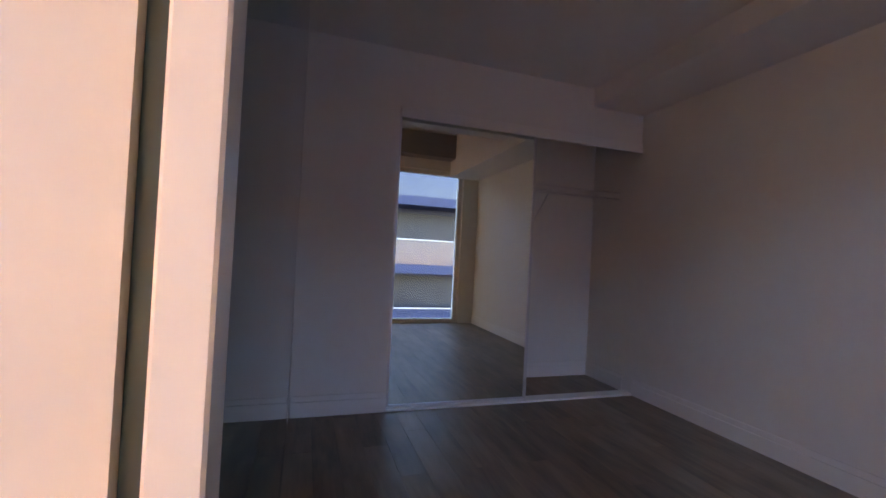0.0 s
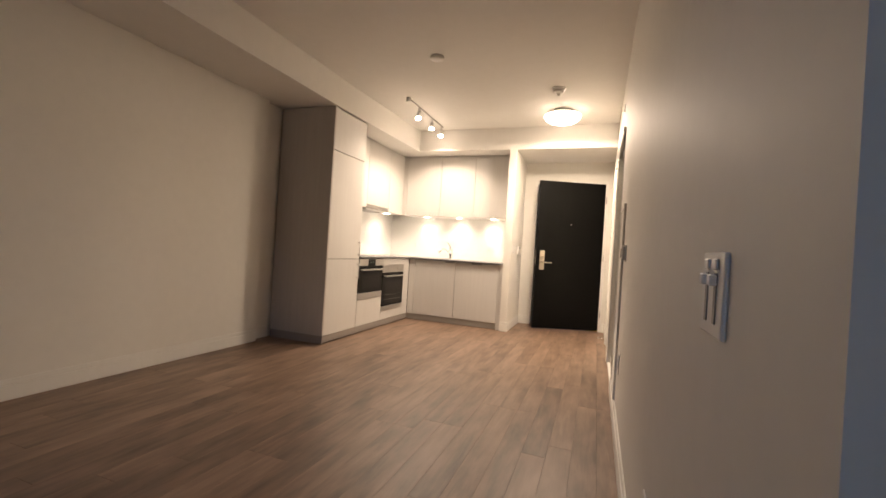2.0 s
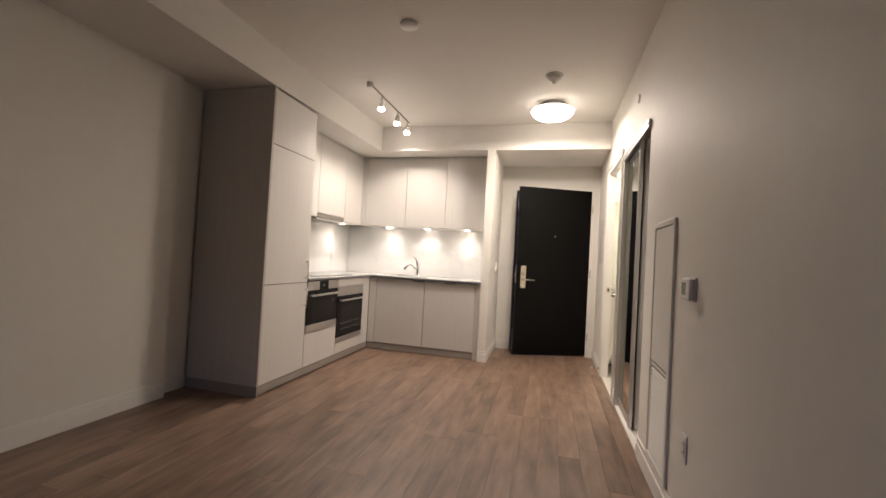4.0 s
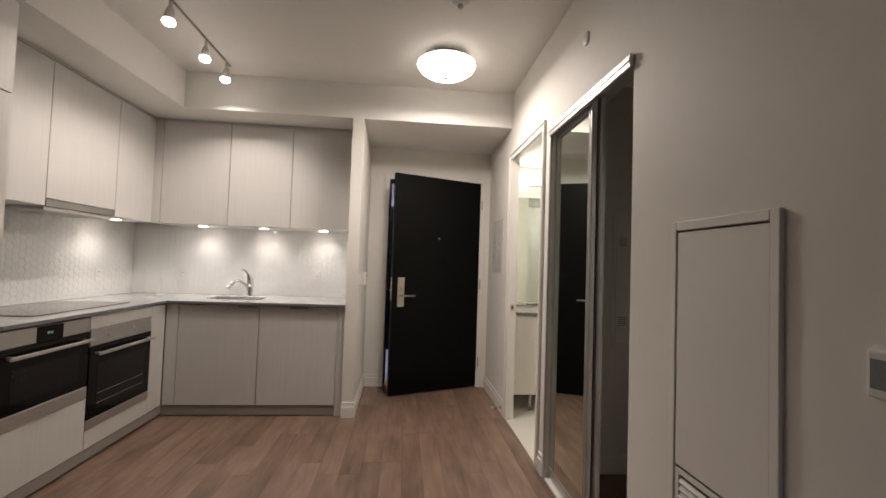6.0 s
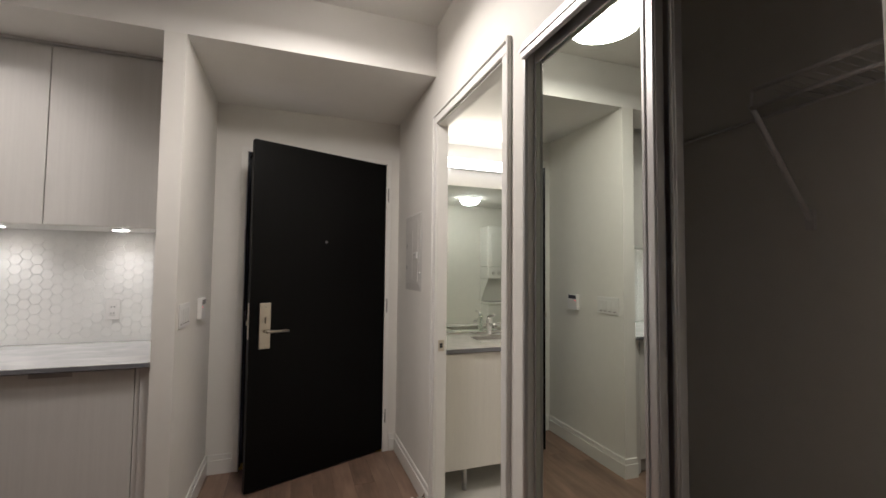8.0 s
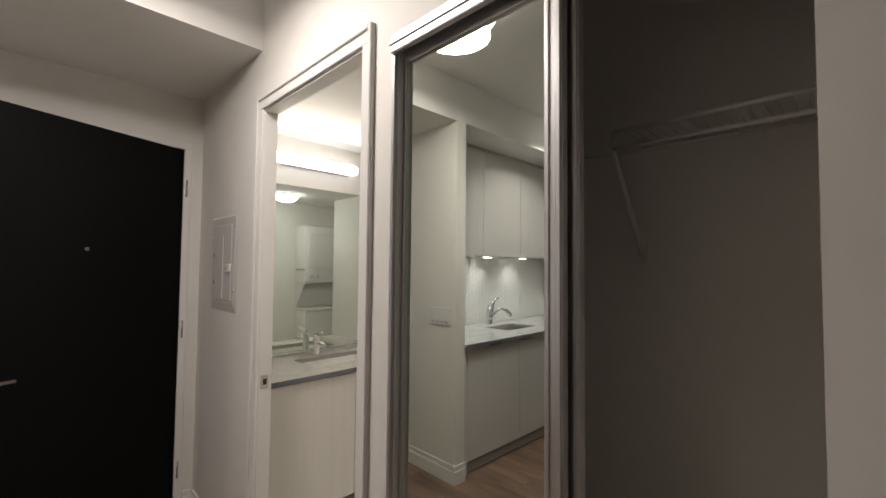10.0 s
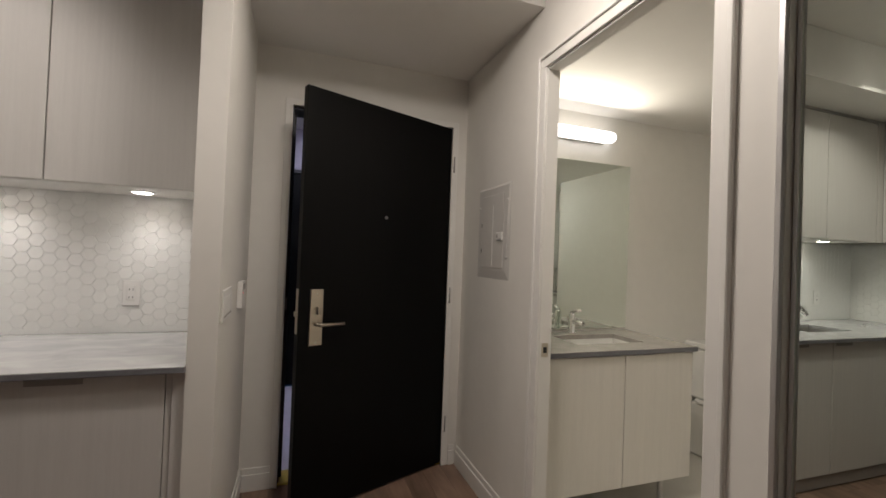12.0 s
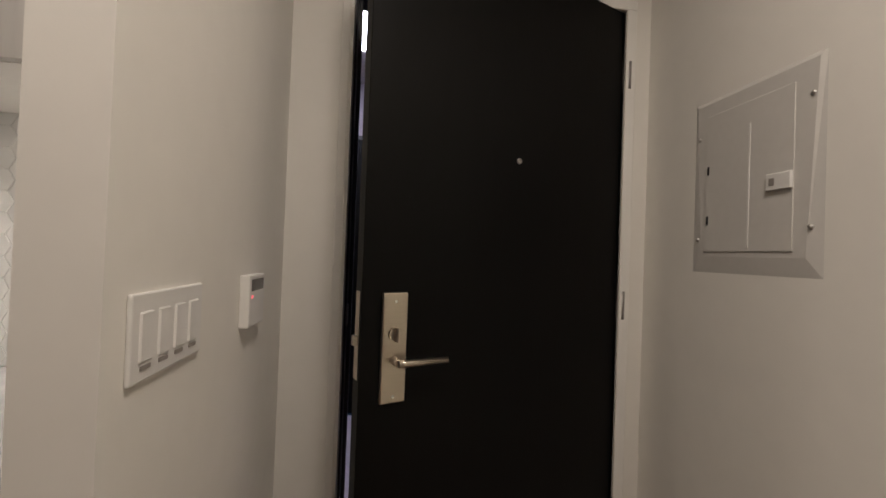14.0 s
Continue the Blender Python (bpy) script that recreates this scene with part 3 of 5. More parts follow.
part("body", boxes(((-2.772, 6.951, 0.085), (-2.60, 7.55, 0.872)), ((-2.60, 6.951, 0.085), (-1.392, 7.55, 0.60)), ((-2.60, 6.951, 0.60), (-1.392, 6.97, 0.872)), ((-1.42, 6.97, 0.60), (-1.392, 7.55, 0.872))), M_GAPSHADE, sink_unit)
part("toe_kick", boxes(((-2.754, 6.938, 0.010), (-1.414, 6.96, 0.083)), ((-2.754, 6.96, 0.0), (-1.414, 6.975, 0.010))), M_KICK, sink_unit, "grey toe kick")
part("panel", boxes(((-2.745, YF, 0.087), (-2.655, YF + 0.019, 0.882)), bevel=0.0012), M_CAB, sink_unit)
# Thin dark strip paints the shade below the worktop edge.
part("gap_shade", boxes(((-2.745, YF + 0.012, 0.8835), (-1.394, YF + 0.018, 0.8895))), M_GAPSHADE, sink_unit, "dark strip for the shade in the gap under the worktop")
part("end_panel", boxes(((-1.392, 6.922, 0.0), (-1.3515, 7.5, 0.8895)), ((-1.412, YF, 0.0), (-1.394, YF + 0.019, 0.882)), bevel=0.001), M_CAB, sink_unit)
for a, b in ((-2.652, -2.036), (-2.032, -1.414)):
    door_front(YF, (a, b), (0.087, 0.881), sink_unit, "y")
for a in (-2.19, -1.79):
    part("pull", boxes(((a, YF - 0.012, 0.8813), (a + 0.15, YF + 0.01, 0.8835)), ((a, YF - 0.0145, 0.864), (a + 0.15, YF - 0.012, 0.8835)), bevel=0.0004), M_PULL, sink_unit, "thin steel edge pull")

counter = thing("countertop", (-2.4, 7.2, 0.885), "L-shaped grey-veined white quartz worktop with a sink cut-out", "countertop")
SX0, SX1, SY0, SY1 = -2.555, -2.105, 7.10, 7.37
Z0, Z1 = 0.891, 0.912
part("slab", slab((-3.40, -2.7285, SX0, SX1, -1.352), (5.532, 6.8935, SY0, SY1, 7.558), Z0, Z1, lambda i, j: (i == 0 or j > 0) and (i, j) != (2, 2)), M_STONE, counter)
part("front_edge", boxes(((-2.7285, 5.532, Z0), (-2.726, 6.8905, Z1 - 0.003)), ((-2.726, 6.8905, Z0), (-1.352, 6.893, Z1 - 0.003))), M_STONE_EDGE, counter, "dark polished front edge")

sink = thing("sink", (-2.33, 7.235, 0.74), "undermount stainless steel kitchen sink", "sink")
bm = bmesh.new()
w = 0.004
for p, q in (((SX0 - w, SY0 - w, 0.72), (SX0, SY1 + w, Z0)), ((SX1, SY0 - w, 0.72), (SX1 + w, SY1 + w, Z0)), ((SX0, SY0 - w, 0.72), (SX1, SY0, Z0)), ((SX0, SY1, 0.72), (SX1, SY1 + w, Z0)), ((SX0, SY0, 0.715), (SX1, SY1, 0.72))):
    box(bm, p, q)
part("bowl", bm, M_STEEL, sink)
bm = bmesh.new()
lathe(bm, [(0.001, 0.7215), (0.035, 0.7215), (0.04, 0.7235), (0.045, 0.7205)], (-2.33, 7.235, 0), 24)
part("drain", bm, M_CHROME, sink)

faucet = thing("kitchen_faucet", (-2.34, 7.455, 0.912), "chrome single-lever pull-out kitchen faucet", "faucet")
bm = bmesh.new()
fx, fy = -2.30, 7.46
lathe(bm, [(0.034, 0.912), (0.034, 0.917), (0.030, 0.921), (0.031, 0.96), (0.031, 1.01), (0.029, 1.045), (0.023, 1.075), (0.012, 1.088)], (fx, fy, 0), 28)
part("body", bm, M_CHROME, faucet)
bm = bmesh.new()
pts = []
for i in range(15):
    s = i / 14
    pts.append((fx - 0.135 * s, fy - 0.13 * s, 0.950 + 0.105 * math.sin(math.pi * (0.02 + 0.80 * s)) + 0.004 * s))
tube(bm, pts, [0.013 + 0.006 * max(0, (i - 9) / 5) for i in range(15)], 16)
part("spout", bm, M_CHROME, faucet)
bm = bmesh.new()
e = Vector(pts[-1])
cyl(bm, e, e + Vector((-0.012, -0.009, -0.022)), 0.019, 18, 0.015)
part("spray_head", bm, M_CHROME, faucet)
bm = bmesh.new()
tube(bm, [(fx + 0.002, fy - 0.018, 1.00), (fx + 0.001, fy - 0.022, 1.05), (fx - 0.004, fy - 0.024, 1.09), (fx - 0.018, fy - 0.034, 1.13), (fx - 0.040, fy - 0.048, 1.155), (fx - 0.058, fy - 0.058, 1.158)], [0.018, 0.022, 0.020, 0.012, 0.008, 0.007], 14)
part("lever", bm, M_CHROME, faucet)

cooktop = thing("cooktop", (-3.08, 6.26, 0.912), "flat glass electric cooktop set in the worktop", "cooktop")
part("glass", boxes(((-3.33, 5.86, 0.9125), (-2.86, 6.665, 0.9165)), bevel=0.0015), M_COOKTOP, cooktop)
for cx, cy, r in ((-3.20, 6.06, 0.09), (-3.20, 6.46, 0.075), (-2.98, 6.06, 0.075), (-2.98, 6.46, 0.10)):
    bm = bmesh.new()
    n = 40
    v0 = [bm.verts.new((cx + r * math.cos(2 * math.pi * i / n), cy + r * math.sin(2 * math.pi * i / n), 0.9168)) for i in range(n)]
    v1 = [bm.verts.new((cx + (r - 0.003) * math.cos(2 * math.pi * i / n), cy + (r - 0.003) * math.sin(2 * math.pi * i / n), 0.9168)) for i in range(n)]
    for i in range(n):
        bm.faces.new((v0[i], v0[(i + 1) % n], v1[(i + 1) % n], v1[i]))
    part("burner_ring", bm, M_KICK, cooktop)

XU, YU, ZU = -3.05, 7.20, 1.545


def upper(name, lo, hi, fronts, axis, label, bottom=ZU - 0.004):
    o = thing(name, tuple((a + b) / 2 if i < 2 else a for i, (a, b) in enumerate(zip(lo, hi))), label, "kitchen cabinet", "upper kitchen cabinets")
    part("body", boxes((lo, hi)), M_CAB, o)
    part("underside", boxes(((lo[0] - 0.001, lo[1] - 0.0015, lo[2] - 0.0045), (hi[0] + 0.001, hi[1] + 0.0015, lo[2] - 0.0005))), M_TRIM, o)
    for s in fronts:
        door_front(XU if axis == "x" else YU, s, (bottom, 2.425), o, axis)
    return o


upper("upper_cabinet", (-3.38, 5.533, ZU), (XU - 0.020, 6.126, 2.44), [(5.533, 6.127)], "x", "pale wood-grain handleless upper cabinet beside the tall cabinet")
upper("upper_cabinet", (-3.38, 6.13, ZU), (XU - 0.020, 6.735, 2.44), [(6.129, 6.737)], "x", "pale wood-grain handleless upper cabinet above the range hood", 1.588)
upper("upper_cabinet", (-3.38, 6.739, ZU), (XU - 0.020, 7.195, 2.44), [(6.739, 7.195)], "x", "pale wood-grain handleless upper corner cabinet")
for a, b in ((-3.02, -2.43), (-2.428, -1.90), (-1.898, -1.38)):
    upper("upper_cabinet", (a, YU + 0.020, ZU), (b, 7.555, 2.44), [(a if a > -3 else -2.985, b)], "y", "pale wood-grain handleless upper cabinet above the sink")
structure("trim", boxes(((-3.38, 5.533, 2.441), (-3.062, 7.215, H_SOF - 0.001)), ((-3.062, 7.212, 2.441), (-1.38, 7.555, H_SOF - 0.001))), M_CAB, "pale filler strip above the upper cabinets")
structure("trim", boxes(((-3.06, 7.197, 1.541), (-2.988, 7.215, 2.44))), M_CAB, "pale corner filler between the upper cabinets")

hood = thing("range_hood", (-3.2, 6.43, 1.50), "slim stainless steel slide-out range hood under the upper cabinet", "range hood")
part("body", boxes(((-3.36, 6.13, 1.518), (-3.06, 6.735, 1.538)), bevel=0.002), M_STEEL, hood)
part("visor", boxes(((-3.0695, 6.134, 1.541), (XU - 0.001, 6.732, 1.583)), bevel=0.002), M_PULL, hood, "brushed steel pull-out front")
part("filter", boxes(*[((-3.34, 6.16 + 0.02 * i, 1.515), (-3.08, 6.17 + 0.02 * i, 1.518)) for i in range(27)]), M_ALU, hood)


def puck(x, y, z=1.5395, e=0.62):
    o = thing("under_cabinet_light", (x, y, z), "small round recessed light glowing under the upper cabinet", "light", "under-cabinet lights")
    bm = bmesh.new()
    lathe(bm, [(0.038, 0), (0.046, 0), (0.046, -0.002), (0.042, -0.003), (0.038, -0.002)], (x, y, z), 24)
    part("ring", bm, M_STEEL, o)
    la = bpy.data.lights.new("puck_lamp", "AREA")
    la.shape, la.size, la.energy, la.color = "DISK", 0.07, e, (1.0, 0.83, 0.64)
    la.spread = radians(125)
    lo = new("puck_lamp", la)
    lo.matrix_basis = pose(x, y, z - 0.009)
    bm = bmesh.new()
    lathe(bm, [(0.001, 0), (0.037, 0), (0.036, -0.003), (0.001, -0.006)], (x, y, z - 0.001), 20)
    part("lens", bm, M_LENS, o)


for x, y in ((-2.71, 7.38), (-2.17, 7.38), (-1.64, 7.38), (-3.20, 6.98)):
    puck(x, y)


def outlet(name, at, normal, label, kind="duplex"):
    """A wall plate about its centre; normal: 'x+', 'x-' or 'y-'."""
    rz = {"y-": 0, "x+": 90, "x-": -90}[normal]
    o = thing(name, at, label, "electrical outlet" if kind != "blank" else "wall plate", "", rz if rz else 0.0001)
    part("plate", boxes(((-0.035, -0.006, -0.058), (0.035, 0, 0.058)), bevel=0.003, seg=2), M_PLASTIC, o)
    if kind == "duplex":
        part("insert", boxes(((-0.017, -0.009, -0.034), (0.017, -0.005, 0.034)), bevel=0.002), M_PLASTIC, o)
        for sx in (-0.008, 0.006):
            for sz in (-0.024, 0.012):
                part("slot", boxes(((sx, -0.0095, sz), (sx + 0.003, -0.0086, sz + 0.009))), M_BLACK, o, "dark socket slot")
    return o


outlet("outlet", (-2.945, 7.5535, 1.095), "y-", "white duplex outlet on the tiled backsplash")
outlet("outlet", (-1.715, 7.5535, 1.095), "y-", "white duplex outlet on the tiled backsplash")
outlet("outlet", (-3.3862, 7.10, 1.095), "x+", "white duplex outlet on the tiled side backsplash")
outlet("outlet", (0.0, 2.55, 0.36), "x-", "white duplex outlet low on the wall near its end")
outlet("outlet", (0.0, 4.055, 0.425), "x-", "white duplex outlet low on the wall")

# ---- ceiling lamps and detectors ----
track = thing("track_light", (-2.28, 6.15, H_CEIL), "thin grey ceiling track with three white lit spot heads", "track light")
part("rail", boxes(((-2.287, 5.58, 2.739), (-2.273, 6.74, 2.7495)), bevel=0.002), M_KICK, track, "thin grey rail")
bm = bmesh.new()
cyl(bm, (-2.28, 5.61, 2.70), (-2.28, 5.61, 2.749), 0.028, 20)
part("feed", bm, M_PLASTIC, track)
for y in (5.91, 6.35, 6.68):
    bm = bmesh.new()
    cyl(bm, (-2.28, y, 2.68), (-2.28, y, 2.733), 0.010, 12)
    cyl(bm, (-2.28, y, 2.69), (-2.28, y - 0.01, 2.615), 0.020, 20, 0.034)
    h = part("head", bm, M_PLASTIC, track, "white cone spot head")
    bm = bmesh.new()
    lathe(bm, [(0.001, 0.02), (0.031, 0.012), (0.036, 0.0), (0.028, -0.014), (0.001, -0.02)], (-2.28, y - 0.012, 2.605), 24)
    part("bulb", bm, M_BULB, h, "glowing frosted bulb")
    la = bpy.data.lights.new("track_lamp", "SPOT")
    la.energy, la.color, la.spot_size, la.spot_blend, la.shadow_soft_size = 15, (1.0, 0.80, 0.58), radians(142), 0.5, 0.025
    lo = new("track_lamp", la)
    lo.matrix_basis = look((-2.28, y - 0.02, 2.575), (-2.33, y + 0.05, 0.0))

dome = thing("ceiling_lamp", (-0.635, 6.32, H_CEIL), "round frosted glass flush-mount ceiling lamp, lit", "ceiling lamp")
bm = bmesh.new()
lathe(bm, [(0.11, 2.7495), (0.11, 2.715), (0.196, 2.690), (0.196, 2.680)], (-0.635, 6.32, 0), 48)
part("base", bm, M_PLASTIC, dome)
bm = bmesh.new()
lathe(bm, [(0.206, 2.684), (0.207, 2.674), (0.190, 2.645), (0.150, 2.617), (0.10, 2.600), (0.05, 2.593), (0.001, 2.592)], (-0.635, 6.32, 0), 48)
part("shade", bm, M_DOME, dome, "frosted glass dome")
bm = bmesh.new()
lathe(bm, [(0.001, 2.592), (0.012, 2.590), (0.010, 2.580), (0.001, 2.576)], (-0.635, 6.32, 0), 20)
part("finial", bm, M_STEEL, dome)
la = bpy.data.lights.new("dome_lamp", "AREA")
la.shape, la.size, la.energy, la.color = "DISK", 0.34, 18, (1.0, 0.80, 0.58)
lo = new("dome_lamp", la)
lo.matrix_basis = pose(-0.635, 6.32, 2.570)

for x, y, r, lab in ((-1.595, 4.725, 0.062, "flat round white ceiling detector"), (-0.625, 5.65, 0.072, "round white smoke detector on the ceiling")):
    o = thing("smoke_detector", (x, y, H_CEIL), lab, "smoke detector")
    bm = bmesh.new()
    lathe(bm, [(r, 2.7495), (r, 2.738), (r * 0.96, 2.730), (r * 0.2, 2.728)], (x, y, 0), 36)
    part("base", bm, M_PLASTIC, o)
    if r > 0.07:
        bm = bmesh.new()
        lathe(bm, [(r * 0.72, 2.729), (r * 0.70, 2.712), (r * 0.50, 2.70), (r * 0.25, 2.698)], (x, y, 0), 32)
        part("cover", bm, M_PLASTIC, o)
        bm = bmesh.new()
        lathe(bm, [(r * 0.24, 2.699), (r * 0.22, 2.68), (r * 0.1, 2.676)], (x, y, 0), 20)
        part("sensor", bm, M_PANEL, o)
o = thing("wall_detector", (0, 5.42, 2.44), "small round white cover plate high on the wall", "detector")
bm = bmesh.new()
lathe(bm, [(0.036, -0.0005), (0.036, -0.006), (0.030, -0.010), (0.001, -0.011)], (0, 5.42, 2.44), 28, "x")
part("cover", bm, M_PLASTIC, o)

# ---- right wall fittings ----
panel = thing("access_panel", (0, 4.50, 0.1), "tall white wall access panel with louvred lower half", "access panel")
fy0, fy1, fz0, fz1 = 4.295, 4.70, 0.13, 1.428
part("frame", boxes(((-0.014, fy0, fz0), (0, fy0 + 0.028, fz1)), ((-0.014, fy1 - 0.028, fz0), (0, fy1, fz1)), ((-0.014, fy0 + 0.028, fz1 - 0.028), (0, fy1 - 0.028, fz1)), ((-0.014, fy0 + 0.028, fz0), (0, fy1 - 0.028, fz0 + 0.028)), bevel=0.002), M_TRIM, panel)
part("backing", boxes(((-0.002, fy0 + 0.028, fz0 + 0.028), (-0.0005, fy1 - 0.028, fz1 - 0.028))), M_GAPSHADE, panel)
part("door", boxes(((-0.010, fy0 + 0.031, 0.665), (-0.002, fy1 - 0.031, fz1 - 0.034)), bevel=0.001), M_TRIM, panel, "plain white panel")
part("grille_frame", boxes(((-0.010, fy0 + 0.031, fz0 + 0.03), (-0.002, fy0 + 0.05, 0.655)), ((-0.010, fy1 - 0.05, fz0 + 0.03), (-0.002, fy1 - 0.031, 0.655)), ((-0.010, fy0 + 0.05, 0.64), (-0.002, fy1 - 0.05, 0.655)), bevel=0.001), M_TRIM, panel)
n = 0
z = fz0 + 0.035
while z < 0.632:
    bm = bmesh.new()
    v = [bm.verts.new(p) for p in ((-0.003, fy0 + 0.05, z + 0.012), (-0.011, fy0 + 0.05, z), (-0.011, fy0 + 0.05, z - 0.002), (-0.003, fy0 + 0.05, z + 0.009),
                                   (-0.003, fy1 - 0.05, z + 0.012), (-0.011, fy1 - 0.05, z), (-0.011, fy1 - 0.05, z - 0.002), (-0.003, fy1 - 0.05, z + 0.009))]
    for f in ((0, 1, 2, 3), (7, 6, 5, 4), (0, 4, 5, 1), (1, 5, 6, 2), (2, 6, 7, 3), (3, 7, 4, 0)):
        bm.faces.new([v[i] for i in f])
    part("slat", bm, M_TRIM, panel)
    z += 0.0215

thermo = thing("thermostat", (0, 4.04, 1.10), "small white wall thermostat with grey display", "thermostat")
part("back_plate", boxes(((-0.008, 3.985, 1.045), (0, 4.105, 1.145)), bevel=0.003, seg=2), M_PLASTIC, thermo)
part("body", boxes(((-0.028, 3.990, 1.050), (-0.008, 4.100, 1.140)), bevel=0.006, seg=3), M_PLASTIC, thermo)
part("display", boxes(((-0.029, 4.035, 1.068), (-0.0278, 4.092, 1.122)), bevel=0.0004), M_LCD, thermo, "grey display")

dim = thing("light_switch", (0, 1.97, 1.01), "white two-slider dimmer switch on the wall", "light switch")
part("plate", boxes(((-0.007, 1.912, 0.951), (0, 2.028, 1.069)), bevel=0.003, seg=2), M_PLASTIC, dim)
for yy in (1.948, 1.994):
    part("slot", boxes(((-0.0085, yy - 0.006, 0.970), (-0.0068, yy + 0.006, 1.040))), M_KICK, dim, "dark slider slot")
    part("slider", boxes(((-0.017, yy - 0.009, 1.022), (-0.008, yy + 0.009, 1.038)), bevel=0.002), M_PLASTIC, dim)
    part("rocker", boxes(((-0.011, yy - 0.012, 1.044), (-0.0068, yy + 0.012, 1.060)), bevel=0.002), M_PLASTIC, dim)

# mirrored closet in the hall
CY0, CY1, CT = 4.967, 5.89, 2.13
structure("trim", boxes(((0.0, CY1, 0), (-0.012, CY1 + 0.015, CT)), bevel=0.002), M_ALU, "thin silver closet jamb strip")
tr = thing("closet_track", (0.03, 5.43, CT), "silver aluminium head track of the closet", "closet track")
bm = bmesh.new()
box(bm, (-0.022, CY0 - 0.01, 2.075), (-0.003, CY1 + 0.012, 2.135), 0.007, 3)
box(bm, (-0.003, CY0 + 0.001, 2.115), (0.10, CY1 - 0.001, 2.1295), 0.001)
box(bm, (-0.027, CY0 - 0.012, 2.10), (-0.020, CY1 + 0.014, 2.112), 0.003, 2)
part("header", bm, M_ALU, tr)
bt = thing("closet_floor_track", (0.05, 5.43, 0), "white aluminium floor track of the closet", "closet track")
part("sill", boxes(((-0.005, CY0 + 0.002, 0.0), (0.115, CY1 - 0.002, 0.012)), ((0.028, CY0 + 0.002, 0.012), (0.032, CY1 - 0.002, 0.02)), ((0.07, CY0 + 0.002, 0.012), (0.074, CY1 - 0.002, 0.02))), M_TRIM, bt)


def mirror_door(name, y0, y1, x, z1, label):
    o = thing(name, (x, (y0 + y1) / 2, 0), label, "mirror door", "closet mirror doors")
    f, g = 0.044, 0.010
    part("frame", boxes(((x + 0.001, y0, 0.022), (x + 0.024, y0 + f, z1)), ((x + 0.002, y1 - g, 0.022), (x + 0.024, y1, z1)), ((x + 0.001, y0 + f, z1 - 0.055), (x + 0.022, y1 - g, z1)),
                        ((x + 0.001, y0 + f, 0.022), (x + 0.022, y1 - g, 0.022 + f * 1.3)), ((x - 0.005, y0 + 0.002, 0.022), (x + 0.001, y0 + 0.014, z1)), ((x - 0.003, y0 + 0.030, 0.022), (x + 0.001, y0 + 0.038, z1)), bevel=0.002, seg=2), M_ALU, o, "silver aluminium frame")
    part("mirror", boxes(((x + 0.004, y0 + f, 0.022 + f * 1.3), (x + 0.008, y1 - g, z1 - f))), M_MIRROR, o, "mirror glass")
    part("backing", boxes(((x + 0.0085, y0 + f, 0.022 + f * 1.3), (x + 0.012, y1 - g, z1 - f))), M_KICK, o, "grey mirror backing")
    o.matrix_basis = pose(x, (y0 + y1) / 2, 0, 0, 0, -0.42)
    return o


mirror_door("mirror_door", 5.365, CY1 - 0.002, 0.018, 2.113, "sliding mirror door in a silver frame, slid half way")
mirror_door("mirror_door", 5.347, 5.85, 0.056, 2.113, "second sliding mirror door parked behind the first")

shelf = thing("closet_shelf", (0.4, 5.4, 1.9), "white wire closet shelf with a hanging rod and a slanted brace", "wire shelf")
bm = bmesh.new()
for zz, xx, yy in ((1.845, 0.43, 5.43), (1.795, 0.425, 5.43), (1.845, 0.668, 5.945)):
    tube(bm, [(xx, 4.905, zz), (xx, yy, zz)], 0.006, 8)
tube(bm, [(0.43, 5.43, 1.845), (0.425, 5.432, 1.795)], 0.004, 8)
part("rail", bm, M_WIRE, shelf)
bm = bmesh.new()
for i in range(19):
    yy = 4.925 + 0.027 * i
    tube(bm, [(0.668, yy, 1.849), (0.43, yy, 1.849)], 0.0014, 6)
part("wires", bm, M_WIRE, shelf, kind="stuff")
bm = bmesh.new()
tube(bm, [(0.43, 5.437, 1.81), (0.672, 5.437, 1.50)], 0.008, 8)
box(bm, (0.668, 5.425, 1.47), (0.6795, 5.449, 1.53), 0.001)
part("brace", bm, M_WIRE, shelf)
box_tele = thing("telecom_panel", (0.52, 5.95, 1.2), "flush white panel on the closet side wall with two small vents", "access panel")
part("cover", boxes(((0.43, 5.940, 0.79), (0.63, 5.949, 1.63)), ((0.447, 5.932, 0.807), (0.613, 5.940, 1.613)), bevel=0.002), M_TRIM, box_tele)
for zz in (0.92, 1.42):
    part("vent", boxes(*[((0.465, 5.930, zz + 0.012 * k), (0.515, 5.9325, zz + 0.012 * k + 0.005)) for k in range(5)]), M_KICK, box_tele, "small dark vent")

# ---- hall fittings ----
el = thing("breaker_panel", (0, 7.34, 1.46), "grey-white electrical breaker panel cover on the wall", "breaker panel")
bm = bmesh.new()
y0, y1, z0, z1 = 7.15, 7.535, 1.205, 1.71
o4 = [bm.verts.new(p) for p in ((0, y0, z0), (0, y1, z0), (0, y1, z1), (0, y0, z1))]
i4 = [bm.verts.new(p) for p in ((-0.006, y0 + 0.035, z0 + 0.045), (-0.006, y1 - 0.035, z0 + 0.045), (-0.006, y1 - 0.012, z1 - 0.012), (-0.006, y0 + 0.012, z1 - 0.012))]
for i in range(4):
    bm.faces.new((o4[i], o4[(i + 1) % 4], i4[(i + 1) % 4], i4[i]))
bm.faces.new(i4)
bm.faces.new(o4[::-1])
part("cover", bm, M_PANEL, el)
part("door", boxes(((-0.009, 7.215, 1.265), (-0.006, 7.485, 1.66)), bevel=0.0012), M_PANEL, el)
part("crease", boxes(((-0.0105, 7.333, 1.275), (-0.009, 7.338, 1.60))), M_PLASTIC, el)
